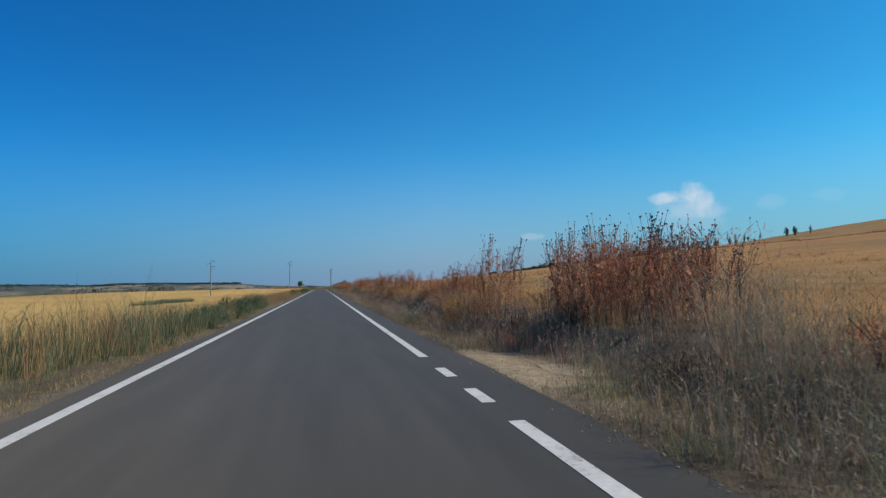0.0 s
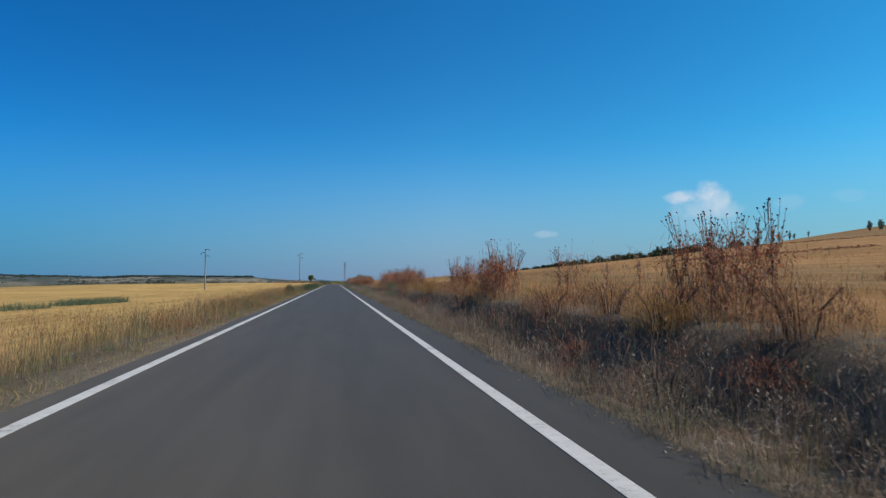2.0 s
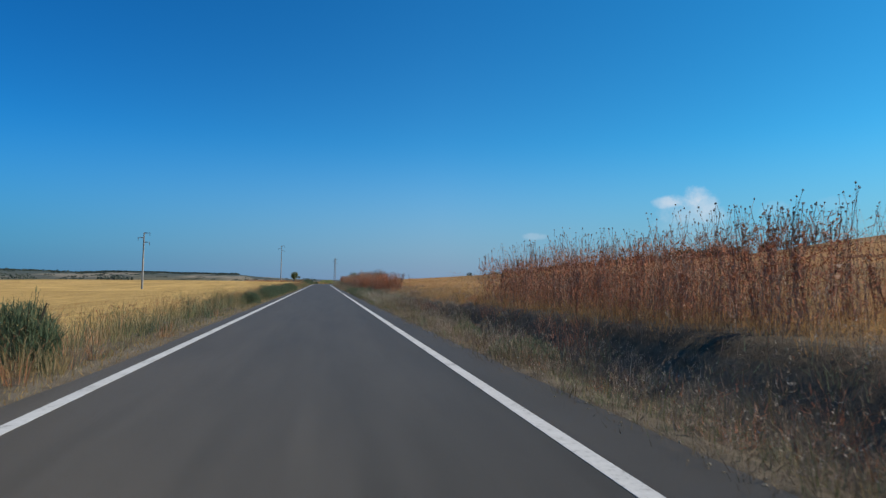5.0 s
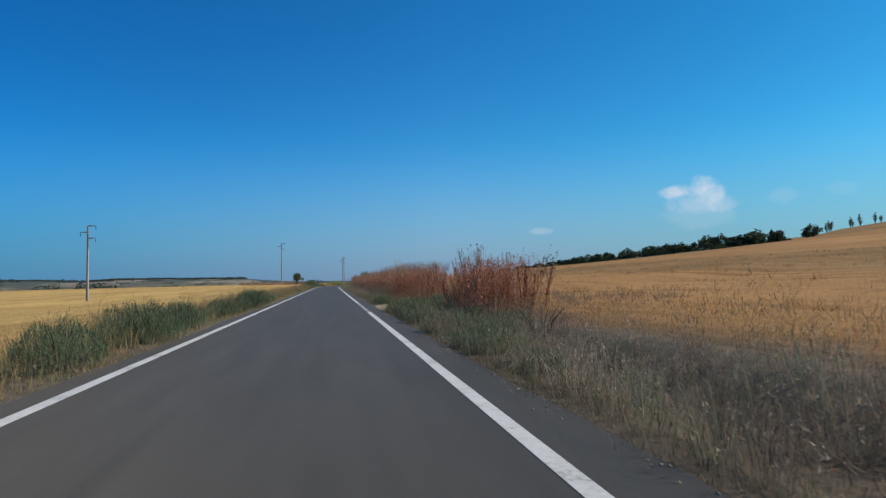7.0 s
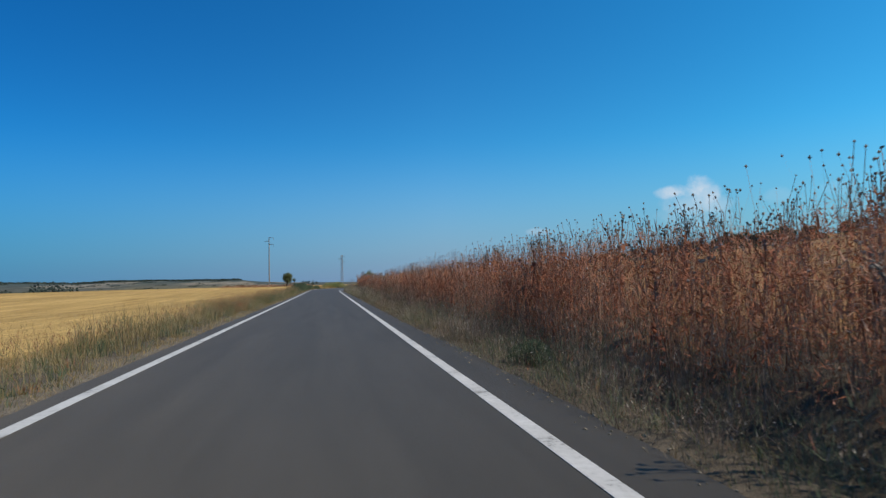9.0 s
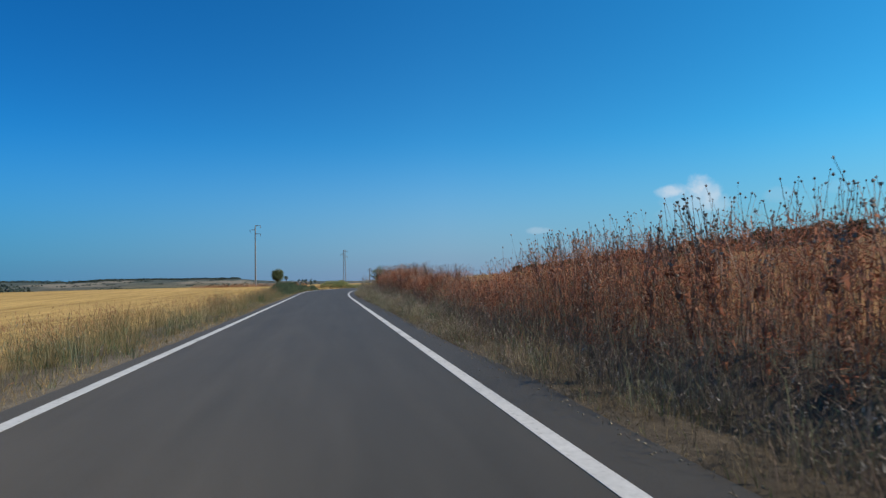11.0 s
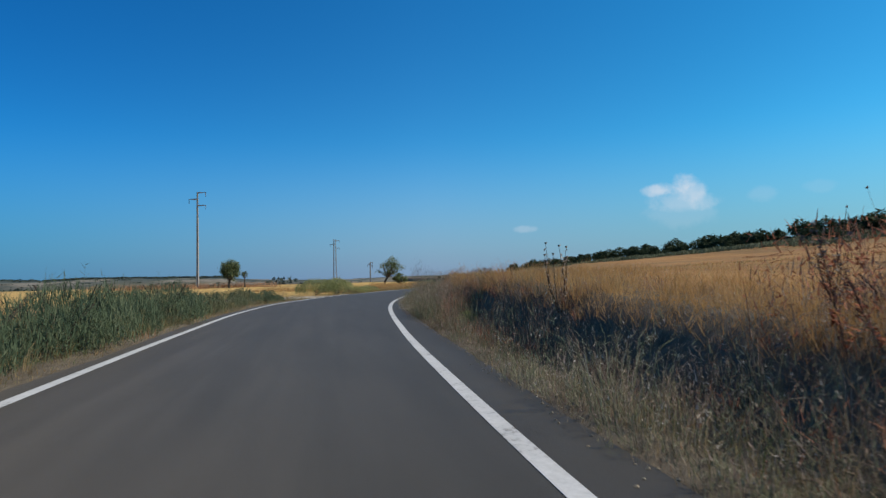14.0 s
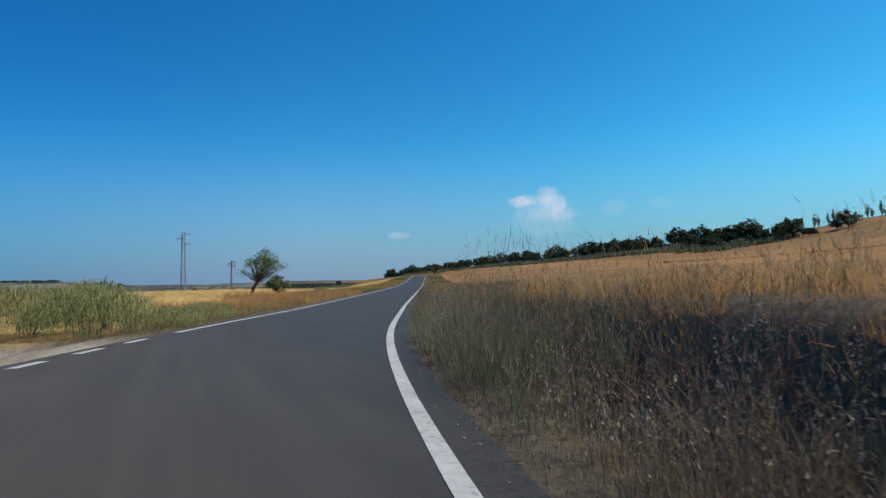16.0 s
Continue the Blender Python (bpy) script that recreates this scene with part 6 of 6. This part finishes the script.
# scrub on the slope under the oaks, and woods and hedges on the plain
def clumps(name, places, mat, label, n=26, leaf=1.0):
    """Many low leafy clumps: (x, y, radius, height)."""
    s = Soup()
    for x, y, rad, h in places:
        a, rr, t = rng.uniform(0, 2 * math.pi, n), np.sqrt(rng.uniform(0, 1, n)), rng.uniform(0, 1, n)
        px, py = x + rad * rr * np.cos(a), y + rad * rr * np.sin(a)
        pz = place_z(x, y) + h * np.sqrt(np.clip(1 - 0.8 * rr**2, 0.05, 1)) * t * 0.8
        s.add(*blades(px, py, h * leaf * rng.uniform(0.2, 0.45, n), rad * leaf * rng.uniform(0.25, 0.5, n), 0.9, False, pz))
    stuff(name, s, mat, label, "shrubs")


_p = []
for k in range(2600):
    y, x = rng.uniform(545, 1050), 366 - 80 * rng.uniform(0, 1) ** 1.4
    if fractal(np.array([x]), np.array([y]), 45, 151)[0] + 0.25 * (x - 286) / 80 > 0.58:
        _p.append((x, y, rng.uniform(2, 5), rng.uniform(1.8, 3.8)))
_b = [(80 + rng.uniform(-3, 3), rng.uniform(112, 172), rng.uniform(0.8, 2.0), rng.uniform(0.3, 0.6)) for k in range(110)]
_b += [(163 + 5 * math.sin(y / 40.0) + rng.uniform(-1.5, 1.5), y, rng.uniform(0.9, 2.2), rng.uniform(0.3, 0.7)) for y in rng.uniform(90, 460, 300)]
clumps("brown_scrub", _b, M_PLUME, "low brown scrub along the terraces of the hill", 14)
clumps("hill_scrub", _p, M_SCRUB, "grey-green scrub on the slope below oaks")
_p = []
for k in range(1500):
    az, dist = radians(rng.uniform(-48, 16)), rng.uniform(330, 1900) ** 1.0
    x, y = dist * math.sin(az), 60 + dist * math.cos(az)
    if x > float(left_line(min(y, 890))) - 60:
        continue
    row = abs(math.sin(x / 83.0 + y / 310.0)) < 0.16 or abs(math.sin(y / 120.0 - x / 400.0)) < 0.09
    if row or rng.uniform() < 0.10:
        _p.append((x, y, rng.uniform(2.5, 6) * (1 + dist / 2500), rng.uniform(2.0, 5.0)))
_near = [(-235 + rng.uniform(-12, 12), rng.uniform(250, 800), rng.uniform(3.5, 7), rng.uniform(2.2, 4.5)) for k in range(170)]
_near += [q for q in _p if math.hypot(q[0], q[1] - 150) < 800]
_p = [q for q in _p if math.hypot(q[0], q[1] - 150) >= 800]
clumps("far_hedges", _near, M_FARWOOD, "dark green hedge beyond the stubble field", 70, 0.5)
for k in range(160):
    az, dist = radians(rng.uniform(-48, -3)), rng.uniform(1750, 2330)
    _p.append((dist * math.sin(az), dist * math.cos(az), rng.uniform(7, 16), rng.uniform(3, 6)))
clumps("far_hedges", _p, M_FARWOOD, "dark hedges and small trees on the plain")
_p = []
for k in range(1900):
    az, dist = radians(rng.uniform(-19.2, -16.2) if k % 3 == 0 else rng.uniform(-16, -7.5) if k % 3 == 1 else rng.uniform(-48, -19)), rng.uniform(2420, 2700)
    _p.append((dist * math.sin(az), dist * math.cos(az), rng.uniform(8, 18), rng.uniform(4, 8)))
clumps("far_woods", _p, M_FARWOOD, "dark pine woods on a far tableland", 14, 1.3)

# shrubs on the outside of the bend
OUT = [bush_mesh(60 + k, rx, ry, h, 800, 0.1) for k, (rx, ry, h) in enumerate(((2.3, 1.6, 2.05), (1.4, 1.1, 1.0)))]
for k, (x, y, turn, label) in ((0, (1.4, 327.9, 10, "broad olive-green shrub mound beside gravel track")), (0, (3.3, 326.4, 60, "broad olive-green shrub mound beside gravel track")), (1, (5.3, 327.6, 20, "low green shrub at the outside of the bend")), (1, (6.7, 331.2, 0, "low green shrub at the outside of the bend")), (1, (25.5, 392.0, 30, "low green shrub along the far road"))):
    b = thing("shrub", label, "shrub", pose(x, y, place_z(x, y), 0, 0, turn), "shrubs outside the bend")
    part("foliage", OUT[k][0].mesh("foliage", M_SHRUB), b)
    part("rootstock", OUT[k][1].mesh("rootstock", M_BARK), b)

# orange grass between the shrubs and the tree
o = Soup()
for cx, cy, rx, ry, n, h0 in ((15.0, 361.0, 5.5, 4.5, 3000, 0.8), (10.5, 343, 4, 5, 2200, 0.5), (5, 336, 4, 3, 1500, 0.45), (24, 378, 5, 8, 1800, 0.6), (0, 345, 7, 5, 2400, 0.5), *((float(left_line(338 + 13 * k)) - 5.5, 338 + 13 * k, 4.0, 7.5, 900, 0.5) for k in range(7))):
    a, rr = rng.uniform(0, 2 * math.pi, n), np.sqrt(rng.uniform(0, 1, n))
    x, y = cx + rx * rr * np.cos(a), cy + ry * rr * np.sin(a)
    ok = left_line(y) - x > 1.2
    x, y = x[ok], y[ok]
    o.add(*blades(x, y, h0 * rng.uniform(0.5, 1.2, len(x)), rng.uniform(0.012, 0.03, len(x)), 0.5))
stuff("orange_grass", o, M_GOLD, "orange dry grass around the trees and shrubs")
n = 3600
a, rr = rng.uniform(0, 2 * math.pi, n), np.sqrt(rng.uniform(0, 1, n))
o = Soup()
o.add(*blades(-19 + 15 * rr * np.cos(a), 369 + 2.5 * rr * np.sin(a), rng.uniform(0.4, 1.1, n), rng.uniform(0.015, 0.04, n), 0.5))
stuff("brown_weeds", o, M_PLUME, "strip of red-brown weeds at the foot of the pole", "weeds")


# ---- small things by the road ----
def slab():
    bm = bmesh.new()
    bmesh.ops.create_cube(bm, size=1)
    bmesh.ops.scale(bm, vec=(1.15, 1.4, 0.14), verts=bm.verts)
    bmesh.ops.subdivide_edges(bm, edges=bm.edges, cuts=5, use_grid_fill=True)
    for v in bm.verts:
        v.co += Vector((noise.noise(v.co * 2.3), noise.noise(v.co * 2.3 + Vector((5, 0, 0))), noise.noise(v.co * 3.1 + Vector((0, 7, 0))) * 0.35)) * 0.05
    bmesh.ops.bevel(bm, geom=[e for e in bm.edges if e.calc_face_angle(0) > 1.0], offset=0.02, segments=1, affect="EDGES")
    me = bpy.data.meshes.new("concrete_slab")
    bm.to_mesh(me)
    bm.free()
    me.materials.append(M_SLAB)
    return tagged(new("concrete_slab", me), "weathered sandy concrete culvert slab beside the road", "slab")


s = slab()
s.matrix_basis = pose(4.75, 9.4, -0.10, 0.6, -0.8, -8)


def marker_post(x, y):
    p = thing("marker_post", "old leaning stone marker with a whitened top", "marker", pose(x, y, place_z(x, y) - 0.1, 4, -5, 20))
    s = Soup()
    tube(s, [(0, 0, 0), (0.02, 0, 0.8), (0.05, 0.02, 1.25)], [0.17, 0.15, 0.12], 7)
    part("stone", s.mesh("stone", M_DARKSTONE), p)
    s = Soup()
    tube(s, [(0.05, 0.02, 1.252), (0.08, 0.02, 1.42), (0.10, 0.03, 1.5)], [0.115, 0.09, 0.03], 7)
    part("cap", s.mesh("cap", M_CONCRETE), p, "whitened stone cap")


marker_post(3.4, 328.9)


def road_sign(x, y, turn):
    p = thing("road_sign", "small dark roadside sign on a thin post", "sign", pose(x, y, place_z(x, y), 0, 0, turn))
    s = Soup()
    tube(s, [(0, 0, -0.2), (0, 0, 1.55)], [0.035, 0.035], 8)
    part("post", s.mesh("post", M_STEEL), p)
    s = Soup()
    box(s, -0.32, -0.06, 1.05, 0.32, -0.04, 1.6)
    part("plate", s.mesh("plate", M_DARKSTONE), p, "sign plate seen from its dark back")


road_sign(25.4, 381.5, -25)

# loose gravel and stones on the tracks
peb = Soup()
for x0, x1, y0, y1, n in ((3.3, 6.0, 7.4, 13.2, 250), (3.4, 12, 158.8, 164.6, 700), (-8, 3.6, 313.8, 322.4, 1300)):
    for k in range(n):
        x, y = rng.uniform(x0, x1), rng.uniform(y0, y1)
        if -0.65 < x - float(left_line(y)) and x < float(right_line(y)) + 0.9:
            continue
        q = rng.uniform(0.005, 0.02)
        z = place_z(x, y) + q * 0.3
        v = [(x + q * rng.uniform(0.7, 1.2), y, z), (x - q * rng.uniform(0.7, 1.2), y, z), (x, y + q * rng.uniform(0.7, 1.2), z), (x, y - q, z), (x, y, z + q * rng.uniform(0.5, 0.9)), (x, y, z - q)]
        peb.add(v, [(0, 2, 4), (2, 1, 4), (1, 3, 4), (3, 0, 4), (2, 0, 5), (1, 2, 5), (3, 1, 5), (0, 3, 5)])
stuff("gravel", peb, M_SAND, "loose pale gravel on trodden tracks", "gravel")


# crumbs of soil and stone along the ragged edge of the asphalt
n = 2600
y = rng.uniform(-6, 340, n)
x = right_line(y) + edge_right(y) + rng.normal(-0.05, 0.13, n)
q = rng.uniform(0.006, 0.022, n)[:, None, None]
o = np.array([[1, 0, 0], [0, 1, 0], [-1, 0.2, 0], [0.1, -1, 0], [0, 0, 0.8], [0, 0, -1]], float)[None] * q * rng.uniform(0.7, 1.3, (n, 6, 1))
i = np.arange(n)[:, None, None] * 6
tri = np.array([[0, 1, 4], [1, 2, 4], [2, 3, 4], [3, 0, 4], [1, 0, 5], [2, 1, 5], [3, 2, 5], [0, 3, 5]])[None]
crumbs = Soup()
crumbs.add((np.stack([x, y, 0 * x + 0.004], 1)[:, None] + o).reshape(-1, 3), (i + tri).reshape(-1, 3))
stuff("gravel", crumbs, M_SLAB, "crumbs of soil and stone along asphalt edge", "gravel")


def dry_stalk(x, y, turn, length):
    s = Soup()
    tube(s, [(0, 0, 0.008), (length * 0.5, 0.03, 0.02), (length, 0.0, 0.007)], [0.006, 0.005, 0.003], 5)
    ob = new("dry_stalk", s.mesh("dry_stalk", M_STRAW))
    ob.matrix_basis = pose(x, y, 0, 0, 0, turn)
    return tagged(ob, "pale dry stalk blown onto the asphalt", "stalk")


dry_stalk(3.02, 291.8, 94, 0.9)
